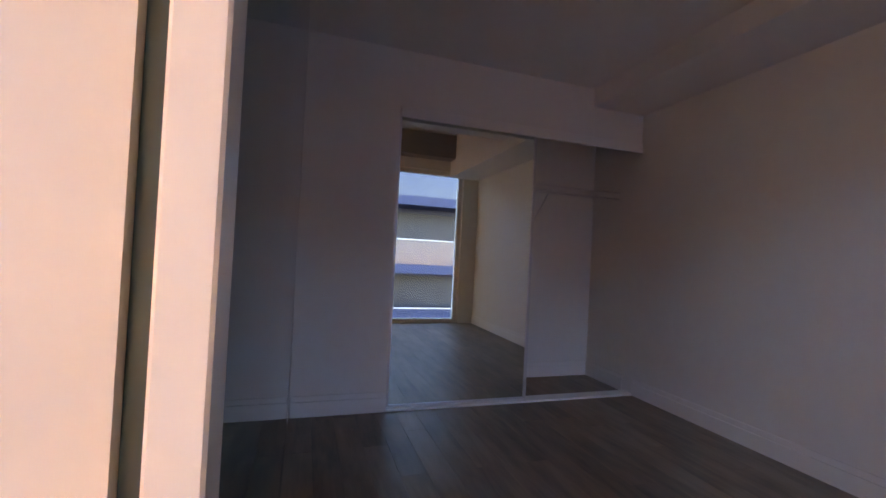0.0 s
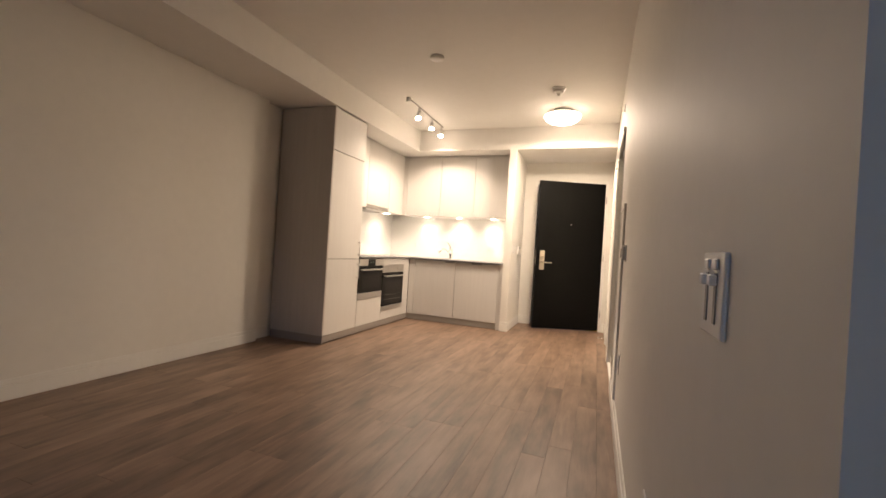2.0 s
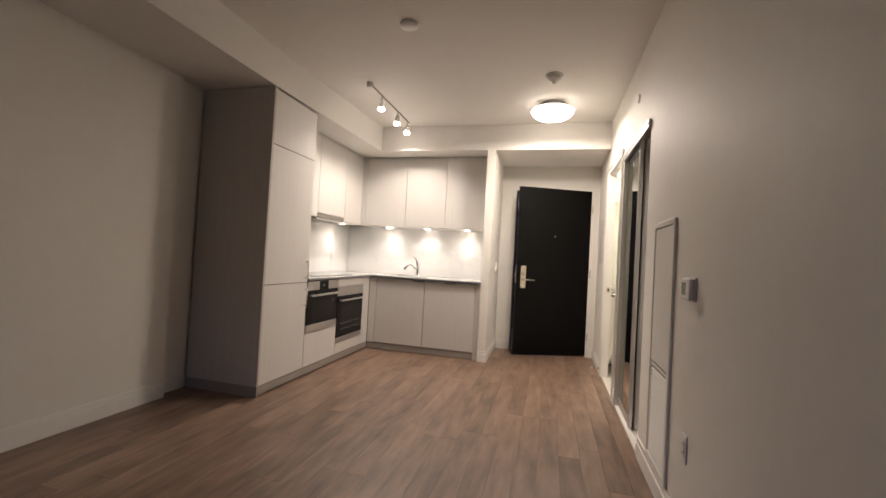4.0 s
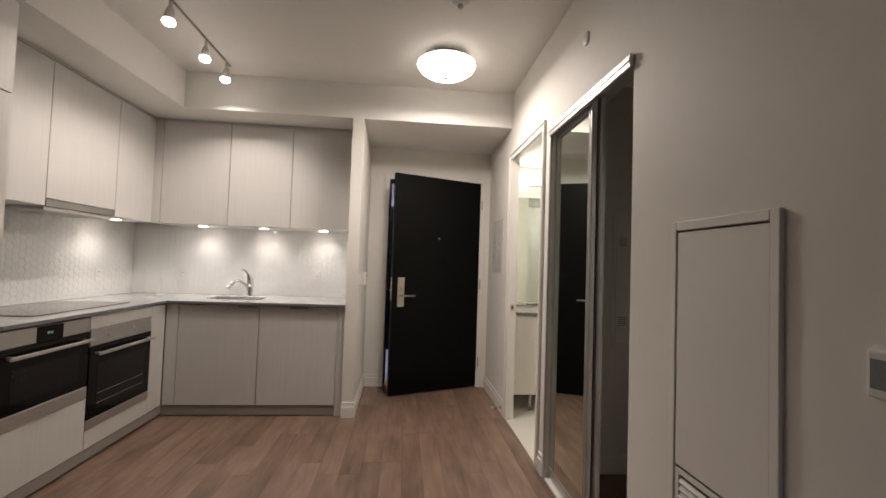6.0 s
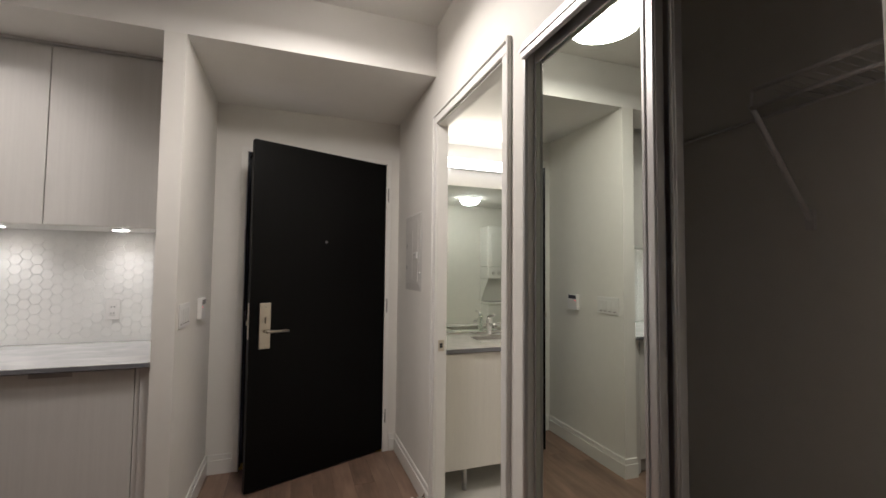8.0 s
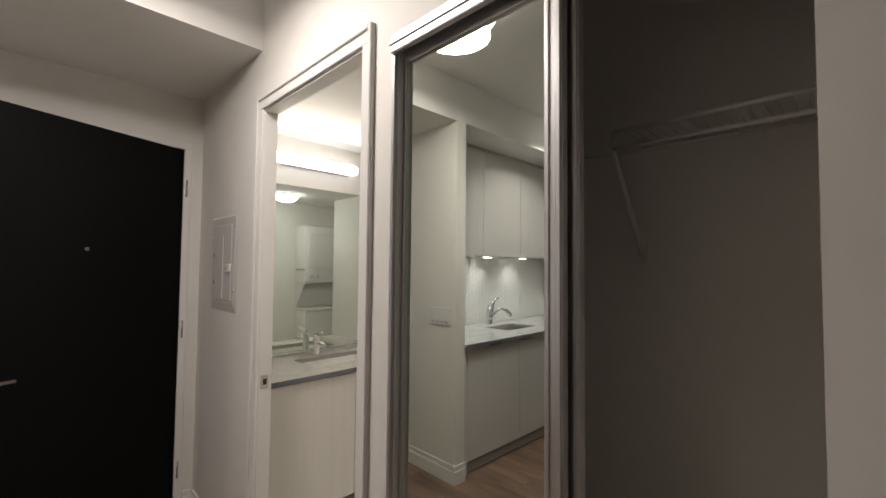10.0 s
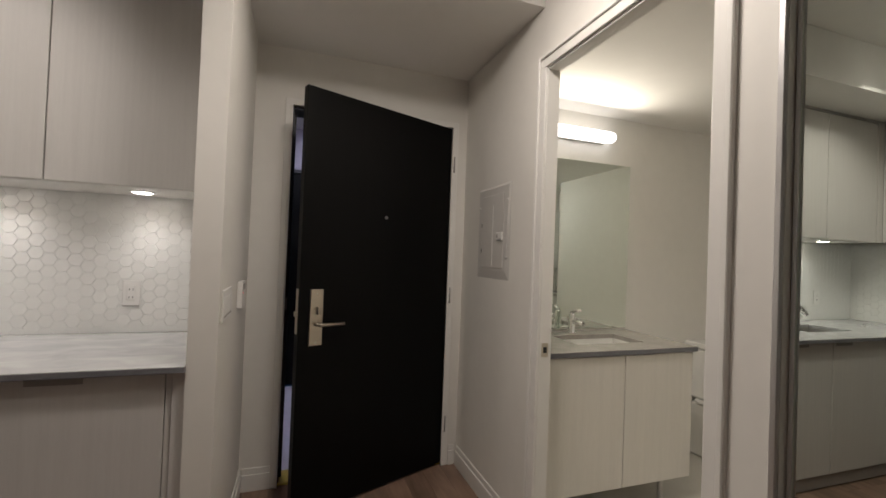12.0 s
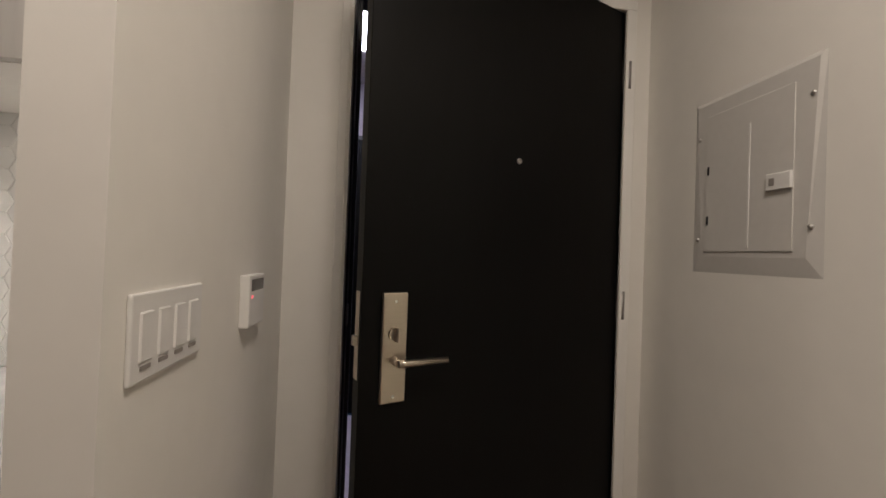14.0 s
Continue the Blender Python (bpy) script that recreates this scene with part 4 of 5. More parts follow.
part("latch", boxes(((-0.017, 7.215, 1.412), (-0.009, 7.280, 1.454)), bevel=0.002), M_PLASTIC, el)
part("latch_notch", boxes(((-0.0185, 7.256, 1.424), (-0.0068, 7.270, 1.442)), bevel=0.0006), M_KICK, el)
for yy, zz in ((7.175, 1.62), (7.175, 1.32), (7.512, 1.60), (7.512, 1.30)):
    bm = bmesh.new()
    lathe(bm, [(0.006, -0.001), (0.006, -0.008), (0.002, -0.010)], (0, yy, zz), 12, "x")
    part("screw", bm, M_STEEL, el)
for zz in (1.355, 1.50):
    part("hinge", boxes(((-0.0105, 7.470, zz - 0.012), (-0.0088, 7.476, zz + 0.012))), M_BLACK, el)

sw = thing("switch_plate", (X_COL1, 7.05, 1.105), "white four-gang rocker switch plate", "light switch")
part("plate", boxes(((X_COL1, 6.945, 1.046), (X_COL1 + 0.007, 7.155, 1.164)), bevel=0.003, seg=2), M_PLASTIC, sw)
for k in range(4):
    yc = 6.98 + 0.0465 * k
    part("rocker", boxes(((X_COL1 + 0.005, yc - 0.016, 1.072), (X_COL1 + 0.0095, yc + 0.016, 1.139)), bevel=0.002), M_PLASTIC, sw)
    part("slot", boxes(((X_COL1 + 0.0065, yc - 0.012, 1.062), (X_COL1 + 0.0085, yc + 0.012, 1.068))), M_KICK, sw)
key = thing("alarm_keypad", (X_COL1, 7.45, 1.105), "white alarm keypad with dark display and red light", "keypad")
part("body", boxes(((X_COL1, 7.37, 1.045), (X_COL1 + 0.022, 7.49, 1.165)), bevel=0.003, seg=2), M_PLASTIC, key)
part("display", boxes(((X_COL1 + 0.0215, 7.385, 1.128), (X_COL1 + 0.0228, 7.478, 1.155))), M_SCREEN, key, "dark display")
part("indicator", boxes(((X_COL1 + 0.0215, 7.388, 1.112), (X_COL1 + 0.0228, 7.395, 1.118))), M_REDLED, key, "red indicator light")

stop = thing("door_stop", (-0.02, 6.98, 0.07), "chrome spring door stop on the baseboard", "door stop")
bm = bmesh.new()
cyl(bm, (-0.014, 6.98, 0.06), (-0.020, 6.98, 0.06), 0.014, 18)
cyl(bm, (-0.020, 6.98, 0.06), (-0.085, 6.975, 0.058), 0.005, 12)
part("stem", bm, M_CHROME, stop)
bm = bmesh.new()
cyl(bm, (-0.083, 6.975, 0.058), (-0.098, 6.974, 0.058), 0.010, 16)
part("tip", bm, M_PLASTIC, stop)

# front door leaf, in its own axes: hinge at the origin, the leaf along -x, its face at y=0
fd = thing("front_door", (-0.100, 7.788, 0), "black front door standing ajar with a nickel lever plate", "door", "", 22.5)
DW, DT, DH = 0.962, 0.042, 2.133
part("leaf", boxes(((-DW, 0, 0.012), (0, DT, DH)), bevel=0.0015), M_DOOR, fd)
hw = part("lock_plate", boxes(((-DW + 0.052, -0.012, 0.848), (-DW + 0.122, 0, 1.128)), bevel=0.004, seg=2), M_NICKEL, fd, "satin nickel lock plate")
bm = bmesh.new()
cx = -DW + 0.087
cyl(bm, (cx, -0.012, 0.956), (cx, -0.045, 0.956), 0.011, 18)
tube(bm, [(cx - 0.004, -0.050, 0.956), (cx + 0.012, -0.052, 0.956), (cx + 0.135, -0.050, 0.954)], [0.010, 0.0095, 0.008], 12)
part("lever", bm, M_NICKEL, fd, "satin nickel lever handle")
bm = bmesh.new()
cyl(bm, (cx, -0.012, 1.023), (cx, -0.018, 1.023), 0.017, 22)
box(bm, (cx - 0.004, -0.036, 1.005), (cx + 0.004, -0.016, 1.041), 0.003, 2)
part("thumb_turn", bm, M_NICKEL, fd, "nickel thumb turn")
for zz in (0.865, 1.105):
    bm = bmesh.new()
    cyl(bm, (cx, -0.012, zz), (cx, -0.0135, zz), 0.004, 10)
    part("screw", bm, M_CHROME, fd)
bm = bmesh.new()
lathe(bm, [(0.009, -0.001), (0.009, -0.006), (0.005, -0.006), (0.004, -0.001)], (-0.478, 0, 1.521), 18, "y")
part("peephole", bm, M_PULL, fd, "round nickel peephole")
part("latch_plate", boxes(((-DW - 0.0015, 0.010, 0.91), (-DW, 0.036, 1.13)), ((-DW - 0.012, 0.014, 0.995), (-DW, 0.030, 1.02)), bevel=0.0005), M_NICKEL, fd, "nickel latch plate and bolt")
for zz in (0.26, 1.07, 1.90):
    bm = bmesh.new()
    cyl(bm, (0.010, -0.018, zz - 0.05), (0.010, -0.018, zz + 0.05), 0.009, 14)
    box(bm, (-0.001, -0.018, zz - 0.05), (0.010, 0.0, zz + 0.05), 0.0005)
    part("hinge", bm, M_PULL, fd, "nickel butt hinge")

opp = thing("neighbour_door", (-1.3, 9.6, 0), "closed black door across the corridor", "door")
part("leaf", boxes(((-1.72, 9.61, 0.01), (-0.88, 9.65, 2.07)), bevel=0.002), M_DOOR, opp)
part("frame", boxes(((-1.75, 9.585, 0), (-1.72, 9.68, 2.10)), ((-0.88, 9.585, 0), (-0.85, 9.68, 2.10)), ((-1.72, 9.585, 2.07), (-0.88, 9.68, 2.10)), bevel=0.002), M_BLACK, opp)
# No fixture is in view; this glowing panel is added to light the corridor.
cl = thing("unseen_corridor_lamp", (-1.3, 8.8, 2.5), "unseen square ceiling panel added to light the corridor", "ceiling lamp")
part("diffuser", boxes(((-1.55, 8.55, 2.49), (-1.05, 9.05, 2.499))), glowing("lit corridor diffuser", (1.0, 0.90, 0.93), 14), cl)

# ---- bathroom ----
van = thing("vanity", (0.6, 7.27, 0), "cream wood-grain two-door vanity on short legs", "vanity")
VX1 = 1.10
part("body", boxes(((0.065, 7.032, 0.155), (VX1 - 0.012, 7.535, 0.60)), ((0.065, 7.032, 0.60), (VX1 - 0.012, 7.05, 0.845)), ((VX1 - 0.03, 7.05, 0.60), (VX1 - 0.012, 7.535, 0.845))), M_BATHCAB, van)
for a, b in ((0.065, 0.622), (0.626, VX1 - 0.012)):
    part("door", boxes(((a, 7.012, 0.157), (b, 7.031, 0.838)), bevel=0.0012), M_BATHCAB, van)
for a in (0.43, 0.66):
    part("pull", boxes(((a, 6.996, 0.8385), (a + 0.15, 7.03, 0.8405)), bevel=0.0005), M_STEEL, van, "thin steel edge pull")
for lx in (0.27, 0.95):
    bm = bmesh.new()
    cyl(bm, (lx, 7.08, 0.003), (lx, 7.08, 0.155), 0.014, 16)
    part("leg", bm, M_STEEL, van, "short round metal leg")
vt = thing("bath_countertop", (0.6, 7.27, 0.845), "grey-veined quartz vanity top with an undermount basin cut-out", "countertop")
bx0, bx1, by0, by1 = 0.43, 0.88, 7.15, 7.40
part("slab", slab((0.062, bx0, bx1, VX1), (6.995, by0, by1, 7.536), 0.846, 0.872, lambda i, j: (i, j) != (1, 1)), M_BATHSTONE, vt)
part("front_edge", boxes(((0.062, 6.9925, 0.846), (VX1, 6.995, 0.869)), ((VX1, 6.9925, 0.846), (VX1 + 0.0025, 7.536, 0.869))), M_STONE_EDGE, vt)
bs = thing("basin", (0.655, 7.26, 0.72), "white ceramic undermount basin", "sink")
part("bowl", boxes(((bx0 - 0.01, by0 - 0.01, 0.72), (bx0, by1 + 0.01, 0.845)), ((bx1, by0 - 0.01, 0.72), (bx1 + 0.01, by1 + 0.01, 0.845)), ((bx0, by0 - 0.01, 0.72), (bx1, by0, 0.845)), ((bx0, by1, 0.72), (bx1, by1 + 0.01, 0.845)), ((bx0, by0, 0.72), (bx1, by1, 0.73))), M_CERAMIC, bs)
bf = thing("basin_faucet", (0.615, 7.46, 0.872), "small chrome single-lever basin faucet", "faucet")
bm = bmesh.new()
lathe(bm, [(0.026, 0.872), (0.026, 0.878), (0.021, 0.885), (0.021, 0.985), (0.019, 0.995), (0.001, 0.997)], (0.615, 7.46, 0), 26)
part("body", bm, M_CHROME, bf)
bm = bmesh.new()
tube(bm, [(0.615, 7.455, 0.945), (0.615, 7.40, 0.952), (0.615, 7.35, 0.945)], [0.013, 0.013, 0.012], 14)
part("spout", bm, M_CHROME, bf)
bm = bmesh.new()
tube(bm, [(0.615, 7.465, 0.998), (0.615, 7.44, 1.012), (0.615, 7.37, 1.022)], [0.012, 0.009, 0.006], 12)
part("lever", bm, M_CHROME, bf)
bmi = thing("bathroom_mirror", (0.61, 7.54, 1.4), "frameless wall mirror above the vanity", "mirror")
part("glass", boxes(((0.065, 7.534, 0.885), (VX1, 7.538, 1.967))), M_MIRROR, bmi)
vb = thing("vanity_light", (0.6, 7.5, 2.13), "long frosted tube light with chrome ends above the mirror", "wall lamp")
part("back_plate", boxes(((0.33, 7.515, 2.09), (0.87, 7.5395, 2.17)), bevel=0.003), M_CHROME, vb)
bm = bmesh.new()
lathe(bm, [(0.012, 0.205), (0.026, 0.212), (0.034, 0.226), (0.037, 0.25), (0.037, 0.87), (0.034, 0.893), (0.026, 0.908), (0.012, 0.915)], (0, 7.482, 2.125), 28, "x")
part("tube", bm, M_BAR, vb, "glowing frosted tube")
for a, b in ((0.190, 0.206), (0.914, 0.930)):
    bm = bmesh.new()
    cyl(bm, (a, 7.482, 2.125), (b, 7.482, 2.125), 0.010, 16, 0.008)
    part("end_cap", bm, M_CHROME, vb)
la = bpy.data.lights.new("vanity_lamp", "AREA")
la.shape, la.size, la.size_y, la.energy, la.color = "RECTANGLE", 0.70, 0.06, 8.3, (1.0, 0.80, 0.535)
lo = new("vanity_lamp", la)
lo.matrix_basis = look((0.577, 7.430, 2.125), (0.577, 6.4, 1.9))
bl = thing("bathroom_ceiling_lamp", (1.42, 5.35, 2.28), "small lit frosted dome lamp on the bathroom ceiling", "ceiling lamp")
bm = bmesh.new()
lathe(bm, [(0.125, 2.2795), (0.128, 2.268), (0.125, 2.262)], (1.42, 5.35, 0), 36)
part("base", bm, M_CHROME, bl)
bm = bmesh.new()
lathe(bm, [(0.130, 2.262), (0.128, 2.245), (0.105, 2.215), (0.06, 2.195), (0.001, 2.188)], (1.42, 5.35, 0), 36)
part("shade", bm, glowing("lit frosted bath dome", (1.0, 0.85, 0.66), 22), bl)
fan = thing("bath_vent", (1.83, 7.28, 2.28), "square white ceiling exhaust vent", "vent")
part("frame", boxes(((1.72, 7.14, 2.272), (1.96, 7.16, 2.2795)), ((1.72, 7.36, 2.272), (1.96, 7.38, 2.2795)), ((1.72, 7.16, 2.272), (1.74, 7.36, 2.2795)), ((1.94, 7.16, 2.272), (1.96, 7.36, 2.2795)), bevel=0.001), M_PLASTIC, fan)
for k in range(9):
    part("slat", boxes(((1.74, 7.168 + 0.021 * k, 2.273), (1.94, 7.180 + 0.021 * k, 2.2785))), M_PLASTIC, fan)

wc = thing("toilet", (1.81, 7.3, 0), "white ceramic two-piece toilet beside the vanity", "toilet")
part("skirt", boxes(((1.655, 7.20, 0.003), (1.965, 7.50, 0.371)), bevel=0.02, seg=3), M_CERAMIC, wc)
part("tank", boxes(((1.64, 7.37, 0.40), (1.98, 7.53, 0.745)), bevel=0.02, seg=3), M_CERAMIC, wc)
part("deck", boxes(((1.63, 7.12, 0.372), (1.99, 7.45, 0.400)), bevel=0.012, seg=2), M_CERAMIC, wc)
part("tank_lid", boxes(((1.63, 7.355, 0.747), (1.99, 7.535, 0.785)), bevel=0.012, seg=3), M_CERAMIC, wc)
bm = bmesh.new()
n = 36


def egg(z, sx, sy, cy):
    return [bm.verts.new((1.81 + sx * math.cos(2 * math.pi * i / n), cy + sy * math.sin(2 * math.pi * i / n) * (1.0 if math.sin(2 * math.pi * i / n) < 0 else 0.75), z)) for i in range(n)]


rings = [egg(0.003, 0.11, 0.22, 7.12), egg(0.10, 0.10, 0.20, 7.14), egg(0.24, 0.12, 0.23, 7.12), egg(0.36, 0.17, 0.29, 7.08), egg(0.40, 0.185, 0.31, 7.07)]
for a, b in zip(rings, rings[1:]):
    for k in range(n):
        f = bm.faces.new((a[k], a[(k + 1) % n], b[(k + 1) % n], b[k]))
        f.smooth = True
bm.faces.new(rings[0][::-1])
bm.faces.new(rings[-1])
part("bowl", bm, M_CERAMIC, wc)
bm = bmesh.new()
rings = [egg(0.401, 0.19, 0.315, 7.07), egg(0.425, 0.19, 0.315, 7.07), egg(0.437, 0.175, 0.295, 7.07)]
for a, b in zip(rings, rings[1:]):
    for k in range(n):
        f = bm.faces.new((a[k], a[(k + 1) % n], b[(k + 1) % n], b[k]))
        f.smooth = True
bm.faces.new(rings[0][::-1])
bm.faces.new(rings[-1])
part("seat", bm, M_PLASTIC, wc, "white closed seat lid")

wd = thing("stacked_washer_dryer", (2.15, 4.86, 0), "white stacked washer and dryer in the bathroom laundry recess", "washer dryer")
part("washer", boxes(((1.85, 4.73, 0.012), (2.44, 5.02, 0.85)), bevel=0.012, seg=2), M_CERAMIC, wd)
part("washer_lid", boxes(((1.855, 4.735, 0.852), (2.435, 5.03, 0.885)), bevel=0.008, seg=2), M_CERAMIC, wd)
part("dryer", boxes(((1.85, 4.73, 1.39), (2.44, 5.00, 1.97)), bevel=0.012, seg=2), M_CERAMIC, wd)
part("dryer_door", boxes(((1.90, 5.001, 1.43), (2.39, 5.012, 1.86)), bevel=0.004, seg=2), M_CERAMIC, wd)
part("control_band", boxes(((1.85, 4.73, 1.22), (2.44, 5.015, 1.387)), bevel=0.006, seg=2), M_PLASTIC, wd)
for kx in (1.93, 2.02, 2.33):
    bm = bmesh.new()
    cyl(bm, (kx, 5.015, 1.30), (kx, 5.035, 1.30), 0.022, 20, 0.018)
    part("knob", bm, M_PANEL, wd, "small grey knob")
part("back_panel", boxes(((1.86, 4.73, 0.887), (2.43, 4.76, 1.218))), M_CERAMIC, wd)
for xx in (1.855, 2.425):
    bm = bmesh.new()
    v = [bm.verts.new(p) for p in ((xx, 4.76, 0.89), (xx, 5.00, 1.215), (xx, 4.76, 1.215), (xx + 0.01, 4.76, 0.89), (xx + 0.01, 5.00, 1.215), (xx + 0.01, 4.76, 1.215))]
    for f in ((0, 1, 2), (5, 4, 3), (0, 3, 4, 1), (1, 4, 5, 2), (2, 5, 3, 0)):
        bm.faces.new([v[i] for i in f])
    part("bracket", bm, M_CERAMIC, wd)

# ---- bedroom ----
gd = thing("sliding_glass_door", (0.10, 2.7, 0), "framed glass sliding door leaf parked along the bedroom side of the wall", "sliding door")
part("stile", boxes(((0.098, 1.592, 0.012), (0.124, 1.635, 2.33)), ((0.089, 3.88, 0.012), (0.117, 3.93, 2.33)), bevel=0.002), M_TRIM, gd, "pale aluminium stile")
# Strip added to fill the slot, as a pane seen edge-on.
part("glass_edge", boxes(((0.0715, 1.648, 0.0), (0.0975, 1.66, 2.33))), M_GLASSEDGE, gd, "teal-grey glass edge filling the slot between wall and door")
part("pane", boxes(((0.098, 1.636, 0.03), (0.116, 3.879, 2.32))), M_PANE, gd, "greenish glass pane")
part("rail", boxes(((0.092, 1.636, 0.010), (0.114, 3.879, 0.03)), ((0.092, 1.636, 2.32), (0.114, 3.879, 2.34))), M_ALU, gd)
bmd = thing("bedroom_mirror_door", (1.19, 4.03, 0), "sliding mirror door of the bedroom closet", "mirror door")
part("mirror", boxes(((0.71, 4.028, 0.03), (1.672, 4.032, 1.885))), M_MIRROR, bmd)
part("frame", boxes(((0.69, 4.022, 0.015), (0.71, 4.046, 1.895)), ((1.672, 4.022, 0.015), (1.694, 4.046, 1.895)), ((0.71, 4.024, 0.015), (1.672, 4.046, 0.03)), ((0.71, 4.024, 1.885), (1.672, 4.046, 1.895)), bevel=0.002), M_ALU, bmd)
part("backing", boxes(((0.71, 4.033, 0.03), (1.672, 4.04, 1.885))), M_KICK, bmd)
bt2 = thing("bedroom_closet_track", (1.6, 4.03, 0), "pale floor and head track of the bedroom closet", "closet track")
part("sill", boxes(((0.692, 3.985, 0.0), (2.598, 4.085, 0.013))), M_TRIM, bt2)
part("header", boxes(((0.692, 3.985, 1.86), (2.598, 3.999, 1.93)), bevel=0.003), M_TRIM, bt2)
bsf = thing("bedroom_closet_shelf", (1.6, 4.4, 1.57), "white wire closet shelf with a hanging rod", "wire shelf")
bm = bmesh.new()
for yy, zz in ((4.22, 1.58), (4.22, 1.53), (4.54, 1.58)):
    tube(bm, [(0.70, yy, zz), (2.595, yy, zz)], 0.005, 8)
part("rail", bm, M_WIRE, bsf)
bm = bmesh.new()
for i in range(62):
    xx = 0.72 + 0.03 * i
    tube(bm, [(xx, 4.54, 1.585), (xx, 4.22, 1.585), (xx, 4.217, 1.53)], 0.002, 6)
part("wires", bm, M_WIRE, bsf, kind="stuff")
bm = bmesh.new()
tube(bm, [(1.95, 4.22, 1.56), (1.95, 4.555, 1.25)], 0.006, 8)
part("brace", bm, M_WIRE, bsf)

structure("ceiling_window_bulkhead", boxes(((0.75, Y_WIN, 2.39), (2.41, 1.0, 2.72))), M_KICK, "dark grey boxed bulkhead above the bedroom window")


def window(name, x0, x1, z0, z1, mullions):
    w_ob = structure(name, boxes(((x0, 0.66, z0), (x0 + 0.06, 0.74, z1)), ((x1 - 0.06, 0.66, z0), (x1, 0.74, z1)), ((x0 + 0.06, 0.66, z1 - 0.06), (x1 - 0.06, 0.74, z1)), ((x0 + 0.06, 0.66, z0), (x1 - 0.06, 0.74, z0 + 0.06)),
                                  *[((m - 0.025, 0.66, z0 + 0.06), (m + 0.025, 0.74, z1 - 0.06)) for m in mullions], bevel=0.002), M_TRIM, "white full-height window frame")
    xs = [x0 + 0.06, *mullions, x1 - 0.06]
    for a, b in zip(xs, xs[1:]):
        g = part("pane", boxes(((a + 0.001, 0.695, z0 + 0.061), (b - 0.001, 0.701, z1 - 0.061))), M_GLASS, w_ob)
        g.visible_shadow = False
    return w_ob


window("window_1", -2.9, -0.4, 0.0, 2.4, [-1.65])
window("window_2", 0.75, 2.36, 0.0, 2.24, [])

# ---- outside ----
structure("ground", boxes(((-200, -200, -12.2), (200, 200, -12.0))), M_ASPHALT, "grey asphalt ground far below the windows")
bld = thing("apartment_building", (4, -14, -12), "apartment block with glass-railed balconies, dusk blue put into its colours", "building")
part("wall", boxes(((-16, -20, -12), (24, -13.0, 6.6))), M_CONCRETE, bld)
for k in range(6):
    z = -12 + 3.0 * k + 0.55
    part("slab", boxes(((-16, -13.0, z - 0.4), (24, -11.2, z))), M_CONCRETE, bld, "balcony slab with dusk blue put into its colour")
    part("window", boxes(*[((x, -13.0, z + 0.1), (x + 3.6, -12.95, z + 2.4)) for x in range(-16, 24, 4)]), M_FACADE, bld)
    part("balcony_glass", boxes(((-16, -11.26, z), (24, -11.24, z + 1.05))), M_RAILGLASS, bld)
    part("rail", boxes(((-16, -11.29, z + 1.06), (24, -11.21, z + 1.11))), M_RAIL, bld)

# ---- pieces: floor planks and backsplash tiles ----
PLANK = {}


def plank(length, w=0.125, t=0.0125):
    key = round(length, 3)
    if key not in PLANK:
        bm = bmesh.new()
        g, c = 0.0004, 0.0012
        box(bm, (g, g, 0), (w - g, length - g, t))
        top = [f for f in bm.faces if f.normal.z > 0.5 or all(v.co.z > t * 0.9 for v in f.verts)]
        es = list({e for f in top for e in f.edges})
        bmesh.ops.bevel(bm, geom=es, offset=c * 0.5, segments=1, affect="EDGES")
        bmesh.ops.recalc_face_normals(bm, faces=bm.faces)
        me = bpy.data.meshes.new("plank")
        bm.to_mesh(me)
        bm.free()
        me.materials.append(M_FLOOR)
        PLANK[key] = me
    return PLANK[key]


def lay(parent, x0, x1, y0, y1, seed):
    rnd = random.Random(seed)
    x = x0
    while x < x1 - 0.01:
        y = y0 - rnd.choice((0.0, 0.3, 0.5, 0.75, 0.9))
        while y < y1 - 0.001:
            a, b = max(y, y0), min(y + 1.22, y1)
            if b - a > 0.05:
                ob = new("plank", plank(b - a, min(0.125, x1 - x)) if x1 - x >= 0.125 else plank_cut(b - a, x1 - x))
                ob.location = (x, a, -0.0125)
                ob.parent = parent
            y += 1.22
        x += 0.125


def plank_cut(length, w):
    bm = boxes(((0.0007, 0.0007, 0), (w, length - 0.0007, 0.0125)))
    me = bpy.data.meshes.new("plank")
    bmesh.ops.recalc_face_normals(bm, faces=bm.faces)
    bm.to_mesh(me)
    bm.free()
    me.materials.append(M_FLOOR)
    return me


lay(floor, -3.48, 0.12, 0.78, 7.93, 3)
lay(bedroom_floor, 0.12, 2.64, 0.78, 4.6, 5)

S = 0.0313  # side of a hexagonal tile
HX, HZ = 1.5 * S, math.sqrt(3) * S


def hex_mesh():
    bm = bmesh.new()
    rings = []
    for r, d in ((S - 0.0006, 0.0), (S - 0.0007, -0.0008), (S - 0.0023, -0.0020)):
        rings.append([bm.verts.new((r * math.cos(math.pi / 3 * i), d, r * math.sin(math.pi / 3 * i))) for i in range(6)])
    for a, b in zip(rings, rings[1:]):
        for k in range(6):
            bm.faces.new((a[k], a[(k + 1) % 6], b[(k + 1) % 6], b[k]))
    bm.faces.new(rings[-1])
    bmesh.ops.recalc_face_normals(bm, faces=bm.faces)
    me = bpy.data.meshes.new("tile")
    bm.to_mesh(me)
    bm.free()
    me.materials.append(M_TILE)
    return me


HEX = hex_mesh()
back = structure("backsplash", boxes(((-3.395, 7.559, 0.9125), (X_COL0 - 0.001, 7.5695, 1.543))), M_GROUT, "glossy white hexagonal tile backsplash behind the sink")
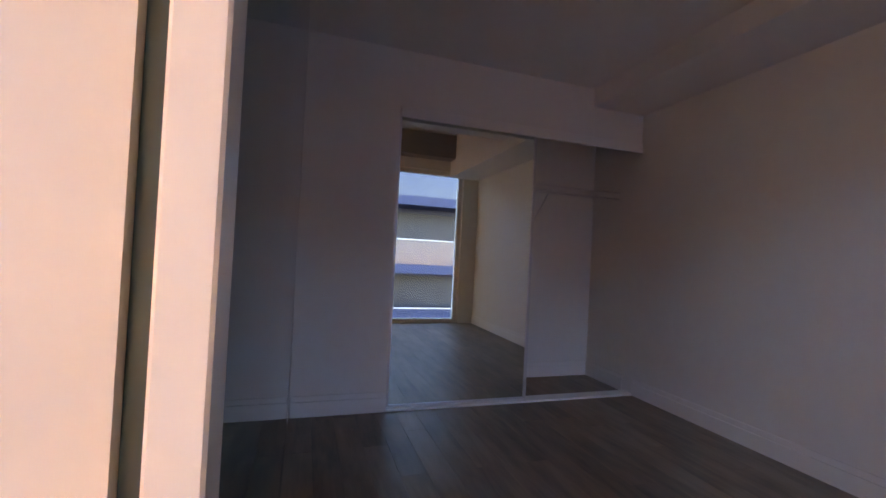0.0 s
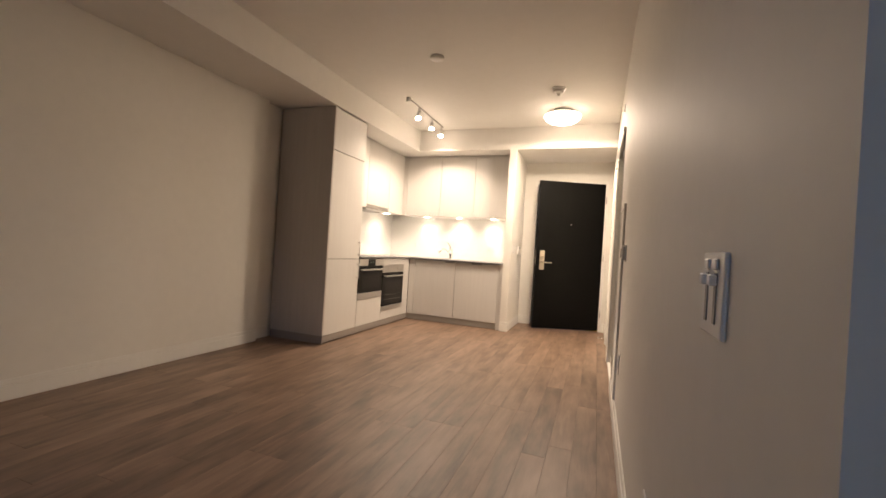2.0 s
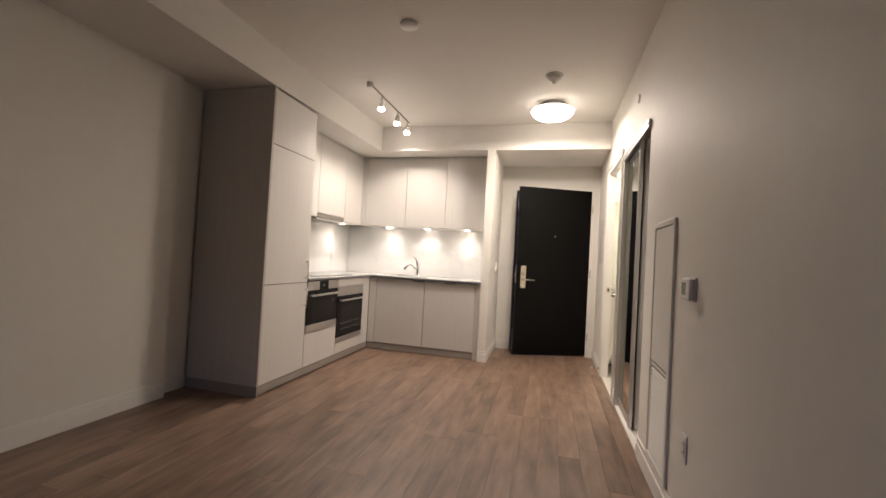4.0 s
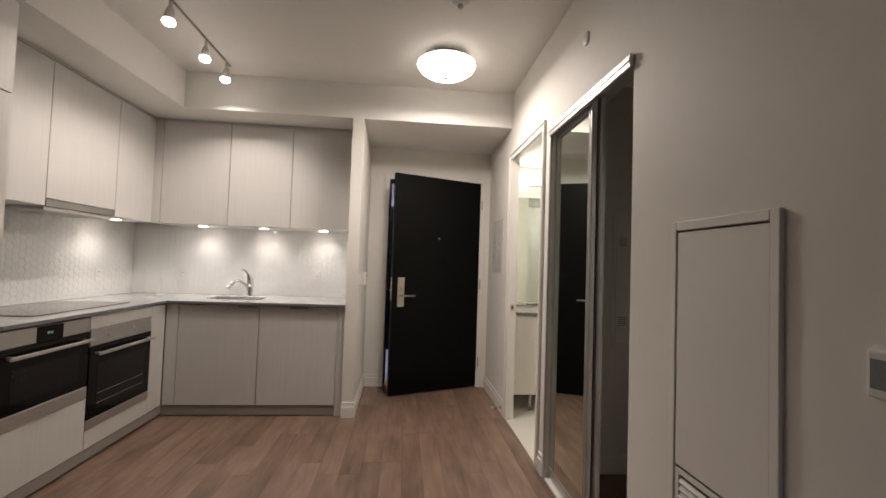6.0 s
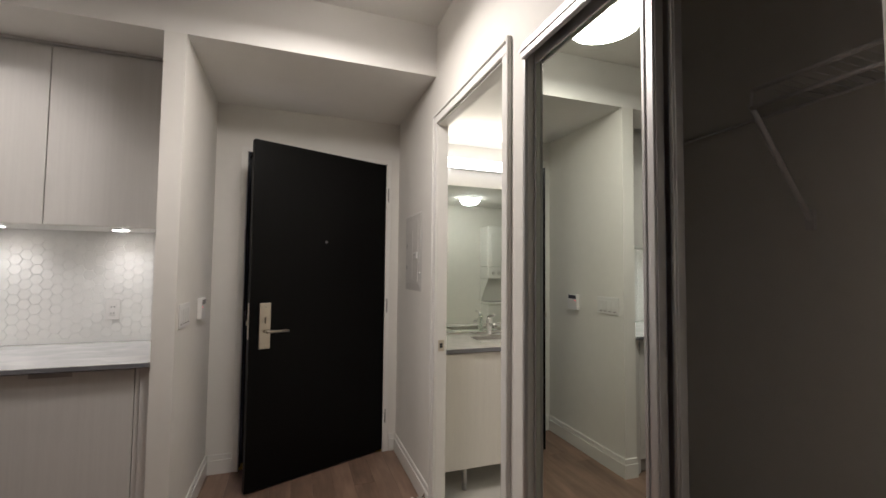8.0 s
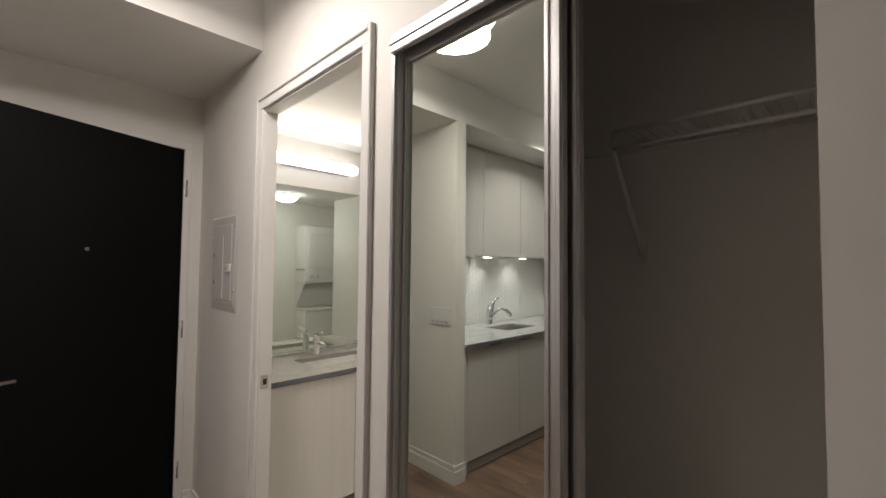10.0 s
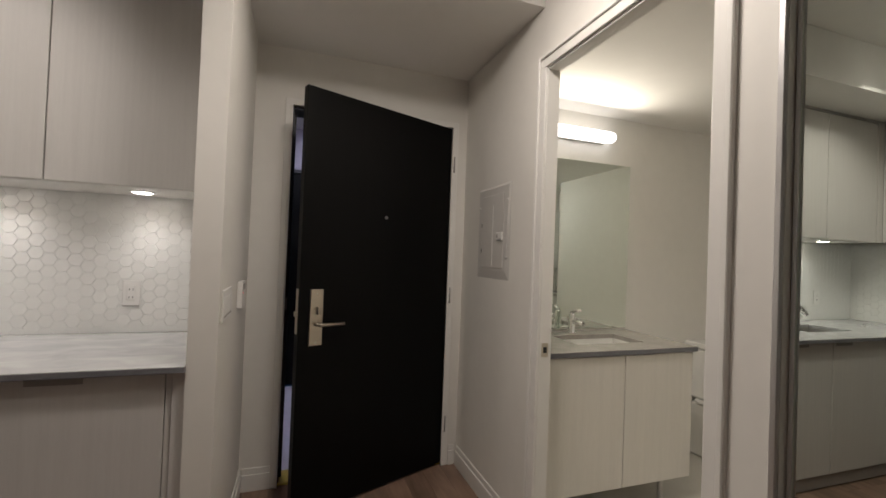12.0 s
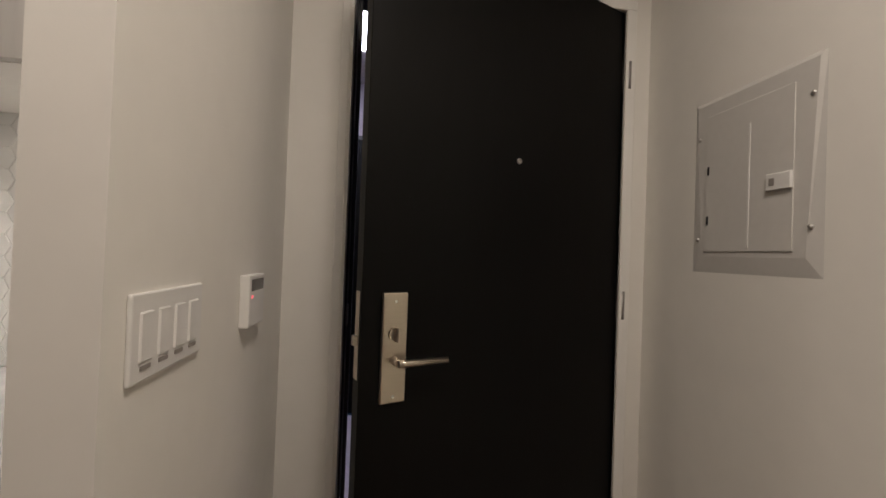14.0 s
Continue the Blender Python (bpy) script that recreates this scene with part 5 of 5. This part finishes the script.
side = structure("backsplash", boxes(((-3.3995, 5.533, 0.9125), (-3.392, 7.558, 1.543))), M_GROUT, "glossy white hexagonal tile backsplash behind the cooktop")


def hex_cells(u0, u1, v0, v1):
    out, col = [], 0
    u = u1 - S * 0.5
    while u > u0 - S:
        v = v0 + (HZ / 2 if col % 2 else 0)
        while v < v1 + HZ / 2:
            out.append((u, v))
            v += HZ
        u -= HX
        col += 1
    return out


def clip_tile(u, v, u0, u1, v0, v1, r=S - 0.0005):
    pts = [(u + r * math.cos(math.pi / 3 * i), v + r * math.sin(math.pi / 3 * i)) for i in range(6)]
    for ax, lim, sgn in ((0, u0, 1), (0, u1, -1), (1, v0, 1), (1, v1, -1)):
        res = []
        for i, p in enumerate(pts):
            q = pts[(i + 1) % len(pts)]
            ip, iq = sgn * (p[ax] - lim) >= 0, sgn * (q[ax] - lim) >= 0
            if ip:
                res.append(p)
            if ip != iq:
                t = (lim - p[ax]) / (q[ax] - p[ax])
                res.append((p[0] + t * (q[0] - p[0]), p[1] + t * (q[1] - p[1])))
        pts = res
        if len(pts) < 3:
            return None
    return pts


def tile_wall(parent, u0, u1, place, turn, limit):
    cut_v, cut_f, count = [], [], 0
    for u, v in hex_cells(u0, u1, 0.9135, 1.542):
        inside = u - S > u0 and u + S < u1 and v - HZ / 2 > 0.9135 and v + HZ / 2 < 1.542
        if inside and count < limit:
            ob = new("tile", HEX)
            ob.matrix_basis = place(u, v) @ turn
            ob.parent = parent
            count += 1
            continue
        pts = clip_tile(u, v, u0, u1, 0.9135, 1.542)
        if not pts:
            continue
        m = place(0, 0) @ turn
        base = len(cut_v)
        for d in (0.0, -0.0018):
            cut_v += [tuple(m @ Vector((p[0], d, p[1]))) for p in pts]
        k = len(pts)
        cut_f.append([base + k + i for i in range(k)])
        cut_f += [[base + i, base + (i + 1) % k, base + k + (i + 1) % k, base + k + i] for i in range(k)]
    me = bpy.data.meshes.new("tile_cut")
    me.from_pydata(cut_v, [], cut_f)
    me.materials.append(M_TILE)
    ob = new("tile_cut", me)
    ob.parent = parent
    tagged(ob, kind="stuff")


tile_wall(back, -3.39, X_COL0 - 0.002, lambda u, v: Matrix.Translation((u, 7.559, v)), Matrix.Identity(4), 300)
tile_wall(side, 5.535, 7.551, lambda u, v: Matrix.Translation((-3.392, u, v)), Matrix.Rotation(radians(90), 4, "Z"), 300)
